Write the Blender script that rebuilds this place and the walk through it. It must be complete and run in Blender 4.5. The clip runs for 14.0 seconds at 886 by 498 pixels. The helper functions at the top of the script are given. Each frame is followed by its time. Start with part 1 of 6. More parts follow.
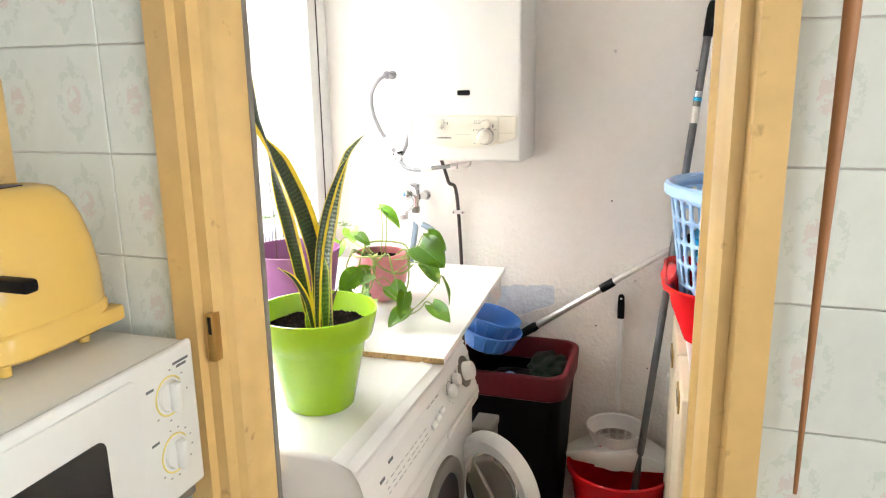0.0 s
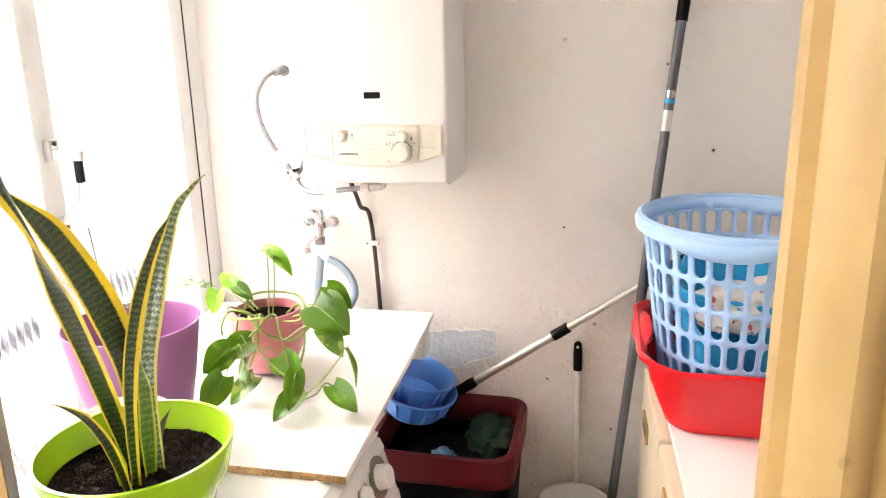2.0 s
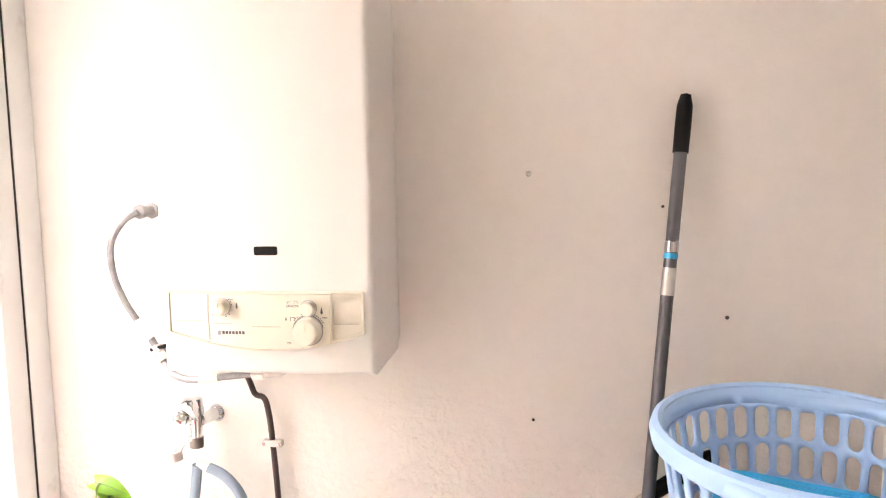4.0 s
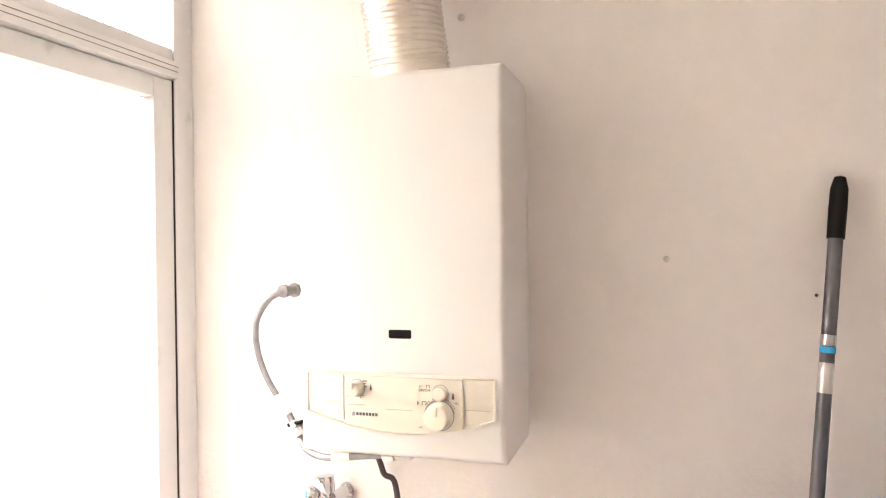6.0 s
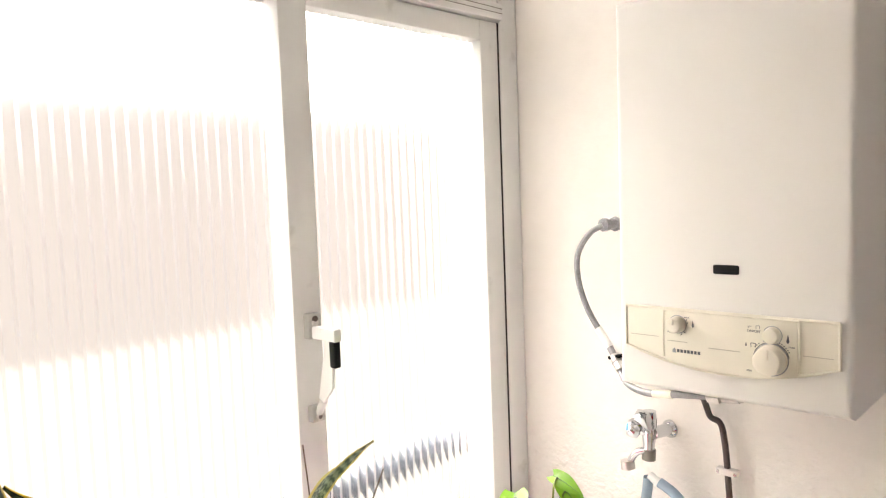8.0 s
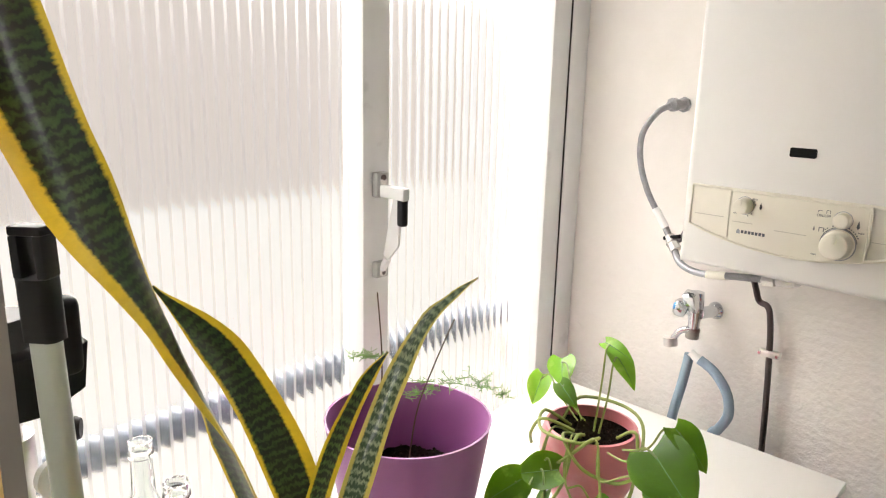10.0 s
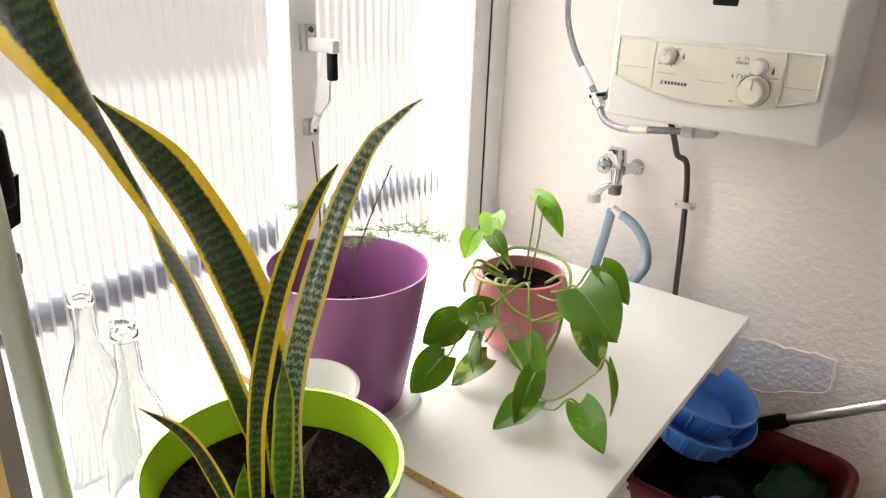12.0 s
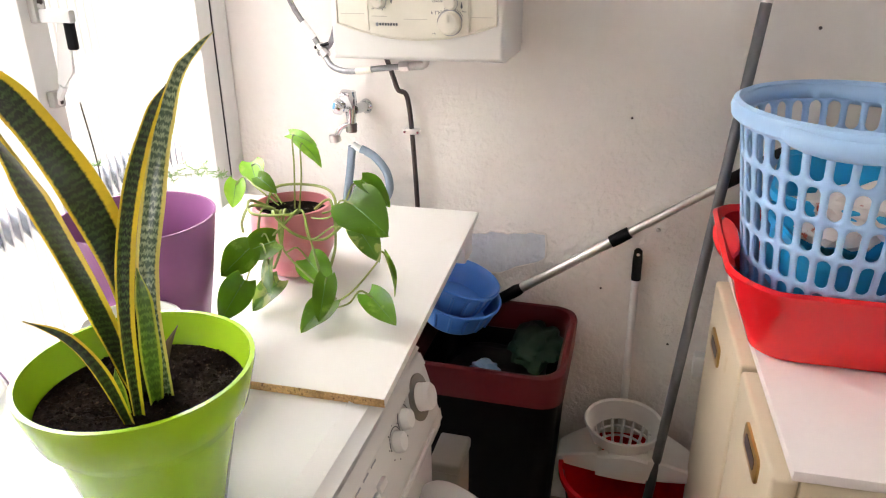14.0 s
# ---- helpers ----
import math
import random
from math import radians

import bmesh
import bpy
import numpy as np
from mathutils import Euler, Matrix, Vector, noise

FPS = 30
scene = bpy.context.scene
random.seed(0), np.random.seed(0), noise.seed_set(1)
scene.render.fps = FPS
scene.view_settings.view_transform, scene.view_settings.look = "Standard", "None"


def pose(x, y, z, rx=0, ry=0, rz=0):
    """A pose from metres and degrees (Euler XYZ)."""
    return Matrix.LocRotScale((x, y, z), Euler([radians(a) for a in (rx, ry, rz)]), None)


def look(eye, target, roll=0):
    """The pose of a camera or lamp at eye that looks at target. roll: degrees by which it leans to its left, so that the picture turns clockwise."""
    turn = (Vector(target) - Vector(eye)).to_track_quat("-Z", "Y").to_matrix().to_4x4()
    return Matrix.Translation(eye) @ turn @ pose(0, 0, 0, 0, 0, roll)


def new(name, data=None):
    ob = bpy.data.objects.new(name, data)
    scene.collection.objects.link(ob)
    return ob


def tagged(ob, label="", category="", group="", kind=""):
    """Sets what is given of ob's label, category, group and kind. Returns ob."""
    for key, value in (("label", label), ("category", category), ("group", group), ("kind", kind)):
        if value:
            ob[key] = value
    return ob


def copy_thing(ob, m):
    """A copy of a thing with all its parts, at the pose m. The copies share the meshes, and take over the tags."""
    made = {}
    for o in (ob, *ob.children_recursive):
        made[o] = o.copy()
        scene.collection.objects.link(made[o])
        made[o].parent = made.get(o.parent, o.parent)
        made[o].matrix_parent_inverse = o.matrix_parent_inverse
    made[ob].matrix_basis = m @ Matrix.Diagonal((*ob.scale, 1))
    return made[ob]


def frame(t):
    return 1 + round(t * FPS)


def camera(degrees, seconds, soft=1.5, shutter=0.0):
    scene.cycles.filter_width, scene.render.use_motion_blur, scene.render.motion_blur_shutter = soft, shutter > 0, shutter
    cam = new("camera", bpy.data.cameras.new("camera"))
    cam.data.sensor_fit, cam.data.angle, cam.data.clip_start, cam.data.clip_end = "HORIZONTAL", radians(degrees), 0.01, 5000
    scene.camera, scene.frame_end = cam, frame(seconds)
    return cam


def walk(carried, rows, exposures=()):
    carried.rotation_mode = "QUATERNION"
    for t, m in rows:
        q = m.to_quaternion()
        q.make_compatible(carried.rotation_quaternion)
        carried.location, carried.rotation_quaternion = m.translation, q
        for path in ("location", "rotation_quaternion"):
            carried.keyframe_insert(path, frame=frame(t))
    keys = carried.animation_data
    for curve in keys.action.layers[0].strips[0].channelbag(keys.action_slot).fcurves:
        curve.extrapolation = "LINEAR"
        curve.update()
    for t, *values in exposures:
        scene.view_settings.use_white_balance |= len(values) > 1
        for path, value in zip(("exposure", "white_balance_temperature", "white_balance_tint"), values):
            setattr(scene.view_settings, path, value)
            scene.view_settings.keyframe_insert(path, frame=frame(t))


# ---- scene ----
cam = camera(63.2, 14.0, soft=1.15)
PATH = [
    (0, (0.26, 0.167, 1.547), (-0.347, 2.017, 1.087), -0.9),
    (0.5, (0.273, 0.245, 1.542), (-0.158, 2.136, 1.054), -2.2),
    (1, (0.281, 0.382, 1.551), (-0.179, 2.268, 1.071), -1.7),
    (1.5, (0.26, 0.526, 1.534), (-0.311, 2.363, 0.985), -1.6),
    (2, (0.171, 0.7, 1.581), (-0.272, 2.583, 1.074), -1.3),
    (2.5, (0.106, 0.836, 1.563), (-0.171, 2.762, 1.1), -1.3),
    (3, (0.109, 1.014, 1.57), (-0.259, 2.939, 1.169), -1.5),
    (3.5, (0.088, 1.157, 1.596), (-0.248, 3.09, 1.208), -1.2),
    (4, (0.066, 1.21, 1.626), (-0.192, 3.183, 1.421), -1.0),
    (4.2, (0.064, 1.213, 1.638), (-0.253, 3.185, 1.529), -0.9),
    (6.3, (0.051, 1.21, 1.66), (-0.66, 3.079, 1.655), -1.1),
    (6.5, (0.076, 1.251, 1.665), (-0.759, 3.068, 1.655), -1.8),
    (7, (0.073, 1.243, 1.674), (-1.057, 2.893, 1.738), -2.0),
    (7.5, (0.062, 1.227, 1.667), (-1.208, 2.77, 1.579), -2.1),
    (8, (0.072, 1.232, 1.642), (-1.301, 2.678, 1.487), -2.1),
    (10.3, (0.028, 1.152, 1.603), (-1.324, 2.53, 1.081), 1.8),
    (10.5, (0.031, 1.148, 1.599), (-1.293, 2.538, 1.037), 2.0),
    (11, (0.038, 1.142, 1.581), (-1.217, 2.561, 0.94), 2.5),
    (11.5, (0.036, 1.13, 1.573), (-1.186, 2.571, 0.918), 2.7),
    (12, (0.038, 1.122, 1.548), (-1.119, 2.575, 0.806), 2.1),
    (12.5, (0.05, 1.097, 1.529), (-1.033, 2.599, 0.773), 0.0),
    (13, (0.046, 1.035, 1.528), (-0.835, 2.663, 0.771), 0.5),
    (13.5, (0.036, 0.957, 1.514), (-0.621, 2.677, 0.733), 0.2),
    (14, (0.07, 0.888, 1.518), (-0.417, 2.664, 0.737), -0.5),
]
walk(cam, [(t, look(eye, target, roll)) for t, eye, target, roll in PATH],
     [(0, 0.47, 6230, 9), (1.5, 0.53, 6400, 13), (3, 0.56, 6850, 20), (4.2, 0.50, 6900, 22), (6.3, 0.34, 6900, 20), (7, 0.15, 6860, 19), (8.2, -0.10, 6650, 13), (10.3, -0.40, 6440, 12), (12, -0.33, 6380, 13), (14, -0.09, 6330, 15)])

# ---- light ----
world = bpy.data.worlds.new("sky")
scene.world = world
world.use_nodes = True
wn = world.node_tree
sky = wn.nodes.new("ShaderNodeTexSky")
sky.sky_type, sky.sun_disc = "NISHITA", False
sky.sun_elevation, sky.sun_rotation = radians(50), radians(250)
wn.links.new(sky.outputs[0], wn.nodes["Background"].inputs[0])
wn.nodes["Background"].inputs[1].default_value = 0.1
sun = new("sun", bpy.data.lights.new("sun", "SUN"))
sun.data.energy, sun.data.angle, sun.data.color = 0.6, radians(30), (1.0, 0.95, 0.88)
sun.matrix_basis = look((-2, 3.0, 8), (0, 2, 1))
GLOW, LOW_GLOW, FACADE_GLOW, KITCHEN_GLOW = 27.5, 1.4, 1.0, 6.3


# ---- materials ----
def mat(name, color, rough=0.5, metal=0.0, vary=0.06, grain=40.0, bump=0.0, bump_scale=60.0, stain=None, stain_scale=3.0,
        stain_from=0.55, stain_to=0.75, coat=0.0, piece=0.0, trans=0.0, spec=0.5, sheen=0.05, relief=0.004, rough_below=None):
    """A painted or plain surface: base colour, grain at two sizes, stains and fine relief."""
    m = bpy.data.materials.new(name)
    m.use_nodes = True
    t = m.node_tree
    b = t.nodes["Principled BSDF"]
    add, link = t.nodes.new, t.links.new
    co = add("ShaderNodeTexCoord")
    n1 = add("ShaderNodeTexNoise")
    n1.inputs["Scale"].default_value, n1.inputs["Detail"].default_value = grain, 6
    n2 = add("ShaderNodeTexNoise")
    n2.inputs["Scale"].default_value, n2.inputs["Detail"].default_value = grain / 9, 4
    for n in (n1, n2):
        link(co.outputs["Object"], n.inputs["Vector"])
    mixn = add("ShaderNodeMath")
    mixn.operation = "ADD"
    link(n1.outputs["Fac"], mixn.inputs[0])
    link(n2.outputs["Fac"], mixn.inputs[1])
    ramp = add("ShaderNodeMapRange")
    ramp.inputs["From Min"].default_value, ramp.inputs["From Max"].default_value = 0.6, 1.4
    ramp.inputs["To Min"].default_value, ramp.inputs["To Max"].default_value = 1 - vary, 1 + vary
    link(mixn.outputs[0], ramp.inputs["Value"])
    hsv = add("ShaderNodeHueSaturation")
    hsv.inputs["Color"].default_value = (*color, 1)
    value = ramp.outputs[0]
    if piece:
        info = add("ShaderNodeObjectInfo")
        pr = add("ShaderNodeMapRange")
        pr.inputs["To Min"].default_value, pr.inputs["To Max"].default_value = 1 - piece, 1 + piece
        link(info.outputs["Random"], pr.inputs["Value"])
        mul = add("ShaderNodeMath")
        mul.operation = "MULTIPLY"
        link(value, mul.inputs[0])
        link(pr.outputs[0], mul.inputs[1])
        value = mul.outputs[0]
    link(value, hsv.inputs["Value"])
    out = hsv.outputs[0]
    if stain:
        n3 = add("ShaderNodeTexNoise")
        n3.inputs["Scale"].default_value, n3.inputs["Detail"].default_value = stain_scale, 8
        link(co.outputs["Object"], n3.inputs["Vector"])
        r3 = add("ShaderNodeMapRange")
        r3.inputs["From Min"].default_value, r3.inputs["From Max"].default_value = stain_from, stain_to
        link(n3.outputs["Fac"], r3.inputs["Value"])
        mx = add("ShaderNodeMix")
        mx.data_type = "RGBA"
        link(r3.outputs[0], mx.inputs["Factor"])
        link(out, mx.inputs[6])
        mx.inputs[7].default_value = (*stain, 1)
        out = mx.outputs[2]
    link(out, b.inputs["Base Color"])
    b.inputs["Roughness"].default_value, b.inputs["Metallic"].default_value = rough, metal
    b.inputs["Coat Weight"].default_value = coat
    b.inputs["Specular IOR Level"].default_value = spec
    b.inputs["Transmission Weight"].default_value = trans
    rr = add("ShaderNodeMapRange")
    rr.inputs["To Min"].default_value, rr.inputs["To Max"].default_value = max(0.02, rough - sheen), min(1, rough + sheen)
    link(n2.outputs["Fac"], rr.inputs["Value"])
    link(rr.outputs[0], b.inputs["Roughness"])
    if bump:
        n4 = add("ShaderNodeTexNoise")
        n4.inputs["Scale"].default_value, n4.inputs["Detail"].default_value = bump_scale, 5
        link(co.outputs["Object"], n4.inputs["Vector"])
        bp = add("ShaderNodeBump")
        bp.inputs["Strength"].default_value, bp.inputs["Distance"].default_value = bump, relief
        height = n4.outputs["Fac"]
        if rough_below:
            sp = add("ShaderNodeSeparateXYZ")
            link(co.outputs["Object"], sp.inputs[0])
            zr = add("ShaderNodeMapRange")
            zr.inputs["From Min"].default_value, zr.inputs["From Max"].default_value = rough_below
            zr.inputs["To Min"].default_value, zr.inputs["To Max"].default_value = 1.0, 0.06
            link(sp.outputs[2], zr.inputs["Value"])
            hm = add("ShaderNodeMath")
            hm.operation = "MULTIPLY"
            link(height, hm.inputs[0])
            link(zr.outputs[0], hm.inputs[1])
            height = hm.outputs[0]
        link(height, bp.inputs["Height"])
        link(bp.outputs[0], b.inputs["Normal"])
    return m


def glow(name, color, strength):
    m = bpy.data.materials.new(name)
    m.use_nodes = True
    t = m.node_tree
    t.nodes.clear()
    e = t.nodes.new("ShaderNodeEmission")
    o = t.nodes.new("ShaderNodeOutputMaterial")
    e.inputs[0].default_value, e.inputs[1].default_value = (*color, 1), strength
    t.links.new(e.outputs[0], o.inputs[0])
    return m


def glass(name, color=(1, 1, 1), rough=0.0, ior=1.45):
    m = bpy.data.materials.new(name)
    m.use_nodes = True
    b = m.node_tree.nodes["Principled BSDF"]
    b.inputs["Base Color"].default_value = (*color, 1)
    b.inputs["Roughness"].default_value, b.inputs["IOR"].default_value = rough, ior
    b.inputs["Transmission Weight"].default_value = 1
    return m


PLASTER = mat("plaster", (0.84, 0.805, 0.765), 0.85, vary=0.03, grain=25, bump=0.9, relief=0.009, bump_scale=72, rough_below=(0.82, 1.30), stain=(0.76, 0.72, 0.66), stain_scale=2.2, stain_from=0.58, stain_to=0.8)
CEILING = mat("ceiling_paint", (0.84, 0.83, 0.80), 0.9, vary=0.02, bump=0.2)
FLOOR = mat("floor_tile", (0.33, 0.24, 0.19), 0.35, vary=0.15, grain=20, piece=0.08)
GROUT = mat("grout", (0.64, 0.63, 0.58), 0.9, vary=0.15, grain=80)
ENAMEL = mat("boiler_enamel", (0.785, 0.775, 0.75), 0.38, vary=0.012, grain=15, sheen=0.01)
CREAM = mat("cream_plastic", (0.765, 0.735, 0.635), 0.38, vary=0.02)
WHITE_GOODS = mat("white_enamel", (0.76, 0.76, 0.735), 0.24, vary=0.02, grain=12, stain=(0.70, 0.69, 0.64), stain_scale=7, stain_from=0.62, stain_to=0.8)
MELAMINE = mat("white_melamine", (0.86, 0.85, 0.81), 0.3, vary=0.015, grain=14, stain=(0.74, 0.72, 0.67), stain_scale=6, stain_from=0.66, stain_to=0.85)
ALU = mat("white_aluminium", (0.65, 0.655, 0.645), 0.4, vary=0.03, grain=30, stain=(0.5, 0.5, 0.48), stain_scale=16, stain_from=0.66, stain_to=0.8)
# black rubber, also the painted shade in the wall gap and drum opening
BLACK_RUBBER_AND_SHADE = mat("black_rubber_and_shade", (0.02, 0.02, 0.022), 0.6, vary=0.2)
BLACK_PLASTIC = mat("black_plastic", (0.005, 0.005, 0.006), 0.5, vary=0.2, spec=0.14)
WOOD_PAINT = mat("ochre_paint", (0.68, 0.465, 0.175), 0.4, vary=0.12, grain=18, coat=0.3, stain=(0.42, 0.24, 0.08), stain_scale=30, stain_from=0.66, stain_to=0.8)
GREEN_POT = mat("lime_plastic", (0.25, 0.43, 0.010), 0.24, vary=0.03)
PURPLE_POT = mat("purple_plastic", (0.22, 0.068, 0.20), 0.42, vary=0.04)
PINK_POT = mat("pink_ceramic", (0.60, 0.20, 0.225), 0.3, vary=0.06, stain=(0.68, 0.38, 0.38), stain_scale=14)
SOIL = mat("soil", (0.011, 0.007, 0.005), 0.95, vary=0.8, grain=150, bump=1.0, bump_scale=260, stain=(0.05, 0.032, 0.02), stain_scale=170, stain_from=0.62, stain_to=0.68, spec=0.06)
RED_PLASTIC = mat("red_plastic", (0.60, 0.008, 0.012), 0.2, vary=0.03, sheen=0.01)
DARK_RED = mat("dark_red_plastic", (0.090, 0.003, 0.007), 0.42, vary=0.06, spec=0.3)
BLUE_BASKET = mat("pale_blue_plastic", (0.36, 0.56, 0.84), 0.38, vary=0.03)
BLUE_PLASTIC = mat("blue_plastic", (0.08, 0.26, 0.74), 0.35, vary=0.05)
WHITE_PLASTIC = mat("white_plastic", (0.82, 0.82, 0.80), 0.35, vary=0.02)
STEEL = mat("chrome", (0.58, 0.60, 0.62), 0.08, 1.0, vary=0.05)
BRUSHED = mat("brushed_aluminium", (0.62, 0.60, 0.58), 0.35, 1.0, vary=0.08, grain=90)
GREY_POLE = mat("grey_coated_steel", (0.12, 0.12, 0.13), 0.35, 0.4, vary=0.1)
CABINET = mat("cream_laminate", (0.64, 0.54, 0.39), 0.4, vary=0.04, grain=12, stain=(0.55, 0.42, 0.24), stain_scale=12, stain_from=0.68, stain_to=0.8)
CABINET_TOP = mat("pinkish_white_laminate", (0.83, 0.76, 0.74), 0.4, vary=0.02)
PVC_PIPE = mat("grey_pvc", (0.10, 0.115, 0.15), 0.4, vary=0.06)


BIN_BLACK = mat("matt_black_plastic", (0.004, 0.004, 0.0045), 0.4, vary=0.2, spec=0.05)
BRAID = mat("braided_steel", (0.24, 0.24, 0.25), 0.45, 0.5, vary=0.35, grain=500)
HOSE = mat("grey_hose", (0.22, 0.29, 0.36), 0.5, vary=0.06)
GAS = mat("dark_painted_copper", (0.045, 0.028, 0.026), 0.4, vary=0.3)
FOIL = mat("aluminium_foil_duct", (0.74, 0.70, 0.64), 0.28, 1.0, vary=0.12)
CHIP = mat("chipboard", (0.48, 0.30, 0.13), 0.9, vary=0.5, grain=260, bump=0.8, bump_scale=300, stain=(0.16, 0.09, 0.04), stain_scale=160, stain_from=0.56, stain_to=0.66)
BRASS = mat("aged_brass", (0.45, 0.28, 0.09), 0.35, 0.9, vary=0.2)
BLUE_BOX = mat("cyan_plastic", (0.01, 0.36, 0.70), 0.35, vary=0.05)
CLOTH = mat("white_cloth_red_veins", (0.82, 0.76, 0.72), 0.9, vary=0.05, bump=0.6, bump_scale=90, stain=(0.5, 0.10, 0.06), stain_scale=38, stain_from=0.62, stain_to=0.66)
GREEN_BAG = mat("dark_green_film", (0.005, 0.03, 0.014), 0.45, vary=0.3, spec=0.2)
BLUE_BAG = mat("blue_film", (0.16, 0.32, 0.5), 0.35, vary=0.2)
YELLOW = mat("butter_yellow_plastic", (0.74, 0.50, 0.13), 0.2, vary=0.03, grain=10)
MICRO = mat("off_white_enamel", (0.74, 0.76, 0.72), 0.25, vary=0.02)
DARK_GLASS = mat("dark_glass", (0.012, 0.014, 0.018), 0.08, vary=0.1)
STICK = mat("reddish_wood", (0.34, 0.15, 0.055), 0.5, vary=0.25, grain=14)
INK = mat("grey_print", (0.10, 0.11, 0.12), 0.6, vary=0.1)
PALE_INK = mat("pale_grey_print", (0.32, 0.34, 0.36), 0.6, vary=0.1)
YELLOW_INK = mat("yellow_print", (0.70, 0.60, 0.16), 0.5, vary=0.08)
BLUE_DOT = mat("blue_mark", (0.10, 0.38, 0.75), 0.4)
LEAF_STEM = mat("green_stem", (0.23, 0.29, 0.06), 0.5, vary=0.3, grain=60)
FERN = mat("fern_green", (0.19, 0.36, 0.09), 0.6, vary=0.3)
TWIG = mat("dry_twig", (0.09, 0.06, 0.035), 0.8, vary=0.3)
BLUE_CLOTH = mat("blue_fabric", (0.02, 0.06, 0.30), 0.9, vary=0.15, bump=0.4)
GREY_BOX = mat("grey_plastic", (0.20, 0.185, 0.16), 0.5, vary=0.06)
CLEAR = glass("bottle_glass", (0.93, 0.95, 0.94), 0.0, 1.5)


def banded(name, dark, mid, rim, half, bands=30.0, centre=0.5, weight=0.6):
    """A sword leaf: pale yellow margins and dark cross bands, across the leaf's own width (kept in the UV map)."""
    m = mat(name, mid, 0.3, vary=0.15, grain=80, coat=0.15)
    t = m.node_tree
    b = t.nodes["Principled BSDF"]
    add, link = t.nodes.new, t.links.new
    old = b.inputs["Base Color"].links[0].from_socket
    uv = add("ShaderNodeUVMap")
    sep = add("ShaderNodeSeparateXYZ")
    link(uv.outputs[0], sep.inputs[0])
    no = add("ShaderNodeTexNoise")
    no.inputs["Scale"].default_value, no.inputs["Detail"].default_value = 22, 5
    mp = add("ShaderNodeMapping")
    mp.inputs["Scale"].default_value = (0.25, 1.6, 1)
    link(uv.outputs[0], mp.inputs[0])
    link(mp.outputs[0], no.inputs["Vector"])
    wave = add("ShaderNodeTexWave")
    wave.bands_direction = "Y"
    wave.inputs["Scale"].default_value, wave.inputs["Distortion"].default_value = bands / 10, 5.5
    wave.inputs["Detail"].default_value, wave.inputs["Detail Scale"].default_value = 3, 3.2
    link(uv.outputs[0], wave.inputs["Vector"])
    r1 = add("ShaderNodeMapRange")
    r1.inputs["From Min"].default_value, r1.inputs["From Max"].default_value = 0.38 + 0.5 * weight, 0.70 + 0.7 * weight
    mott = add("ShaderNodeTexNoise")
    mott.inputs["Scale"].default_value, mott.inputs["Detail"].default_value, mott.inputs["Roughness"].default_value = 13, 8, 0.72
    mp2 = add("ShaderNodeMapping")
    mp2.inputs["Scale"].default_value = (0.30, 1.0, 1)
    link(uv.outputs[0], mp2.inputs[0])
    link(mp2.outputs[0], mott.inputs["Vector"])
    both = add("ShaderNodeMath")
    both.operation = "MULTIPLY_ADD"
    link(wave.outputs["Fac"], both.inputs[0])
    both.inputs[1].default_value = weight
    link(mott.outputs["Fac"], both.inputs[2])
    link(both.outputs[0], r1.inputs["Value"])
    m1 = add("ShaderNodeMix")
    m1.data_type = "RGBA"
    link(r1.outputs[0], m1.inputs["Factor"])
    m1.inputs[6].default_value = (*dark, 1)
    link(old, m1.inputs[7])
    off = add("ShaderNodeMath")
    off.operation = "SUBTRACT"
    link(sep.outputs[0], off.inputs[0])
    off.inputs[1].default_value = centre
    ab = add("ShaderNodeMath")
    ab.operation = "ABSOLUTE"
    link(off.outputs[0], ab.inputs[0])
    wob = add("ShaderNodeMath")
    wob.operation = "MULTIPLY_ADD"
    link(no.outputs["Fac"], wob.inputs[0])
    wob.inputs[1].default_value = 0.10
    link(ab.outputs[0], wob.inputs[2])
    edge = add("ShaderNodeMapRange")
    edge.inputs["From Min"].default_value, edge.inputs["From Max"].default_value = half + 0.03, half + 0.085
    link(wob.outputs[0], edge.inputs["Value"])
    m2 = add("ShaderNodeMix")
    m2.data_type = "RGBA"
    link(edge.outputs[0], m2.inputs["Factor"])
    link(m1.outputs[2], m2.inputs[6])
    rm = add("ShaderNodeMix")
    rm.data_type = "RGBA"
    link(mott.outputs["Fac"], rm.inputs["Factor"])
    rm.inputs[6].default_value = (*[c * 0.72 for c in rim], 1)
    rm.inputs[7].default_value = (*[min(0.9, c * 1.22) for c in rim], 1)
    link(rm.outputs[2], m2.inputs[7])
    link(m2.outputs[2], b.inputs["Base Color"])
    return m


SWORD = banded("sword_leaf", (0.004, 0.014, 0.005), (0.075, 0.14, 0.04), (0.74, 0.58, 0.03), 0.32, 36.0, 0.47, 0.4)
SWORD_DARK = banded("dark_sword_leaf", (0.003, 0.011, 0.004), (0.042, 0.085, 0.022), (0.74, 0.56, 0.03), 0.345, 34.0, 0.425, 0.35)
SWORD_PALE = banded("pale_sword_leaf", (0.035, 0.075, 0.032), (0.30, 0.38, 0.22), (0.66, 0.58, 0.14), 0.34, 34.0, 0.5, 0.45)
SWORD_FRESH = banded("fresh_sword_leaf", (0.03, 0.09, 0.012), (0.16, 0.30, 0.04), (0.55, 0.56, 0.06), 0.37, 30.0)
POTHOS = mat("pothos_leaf", (0.058, 0.148, 0.005), 0.36, vary=0.35, grain=70, piece=0.35, coat=0.06, bump=0.4, bump_scale=90, spec=0.25, stain=(0.24, 0.36, 0.05), stain_scale=30, stain_from=0.62, stain_to=0.70)
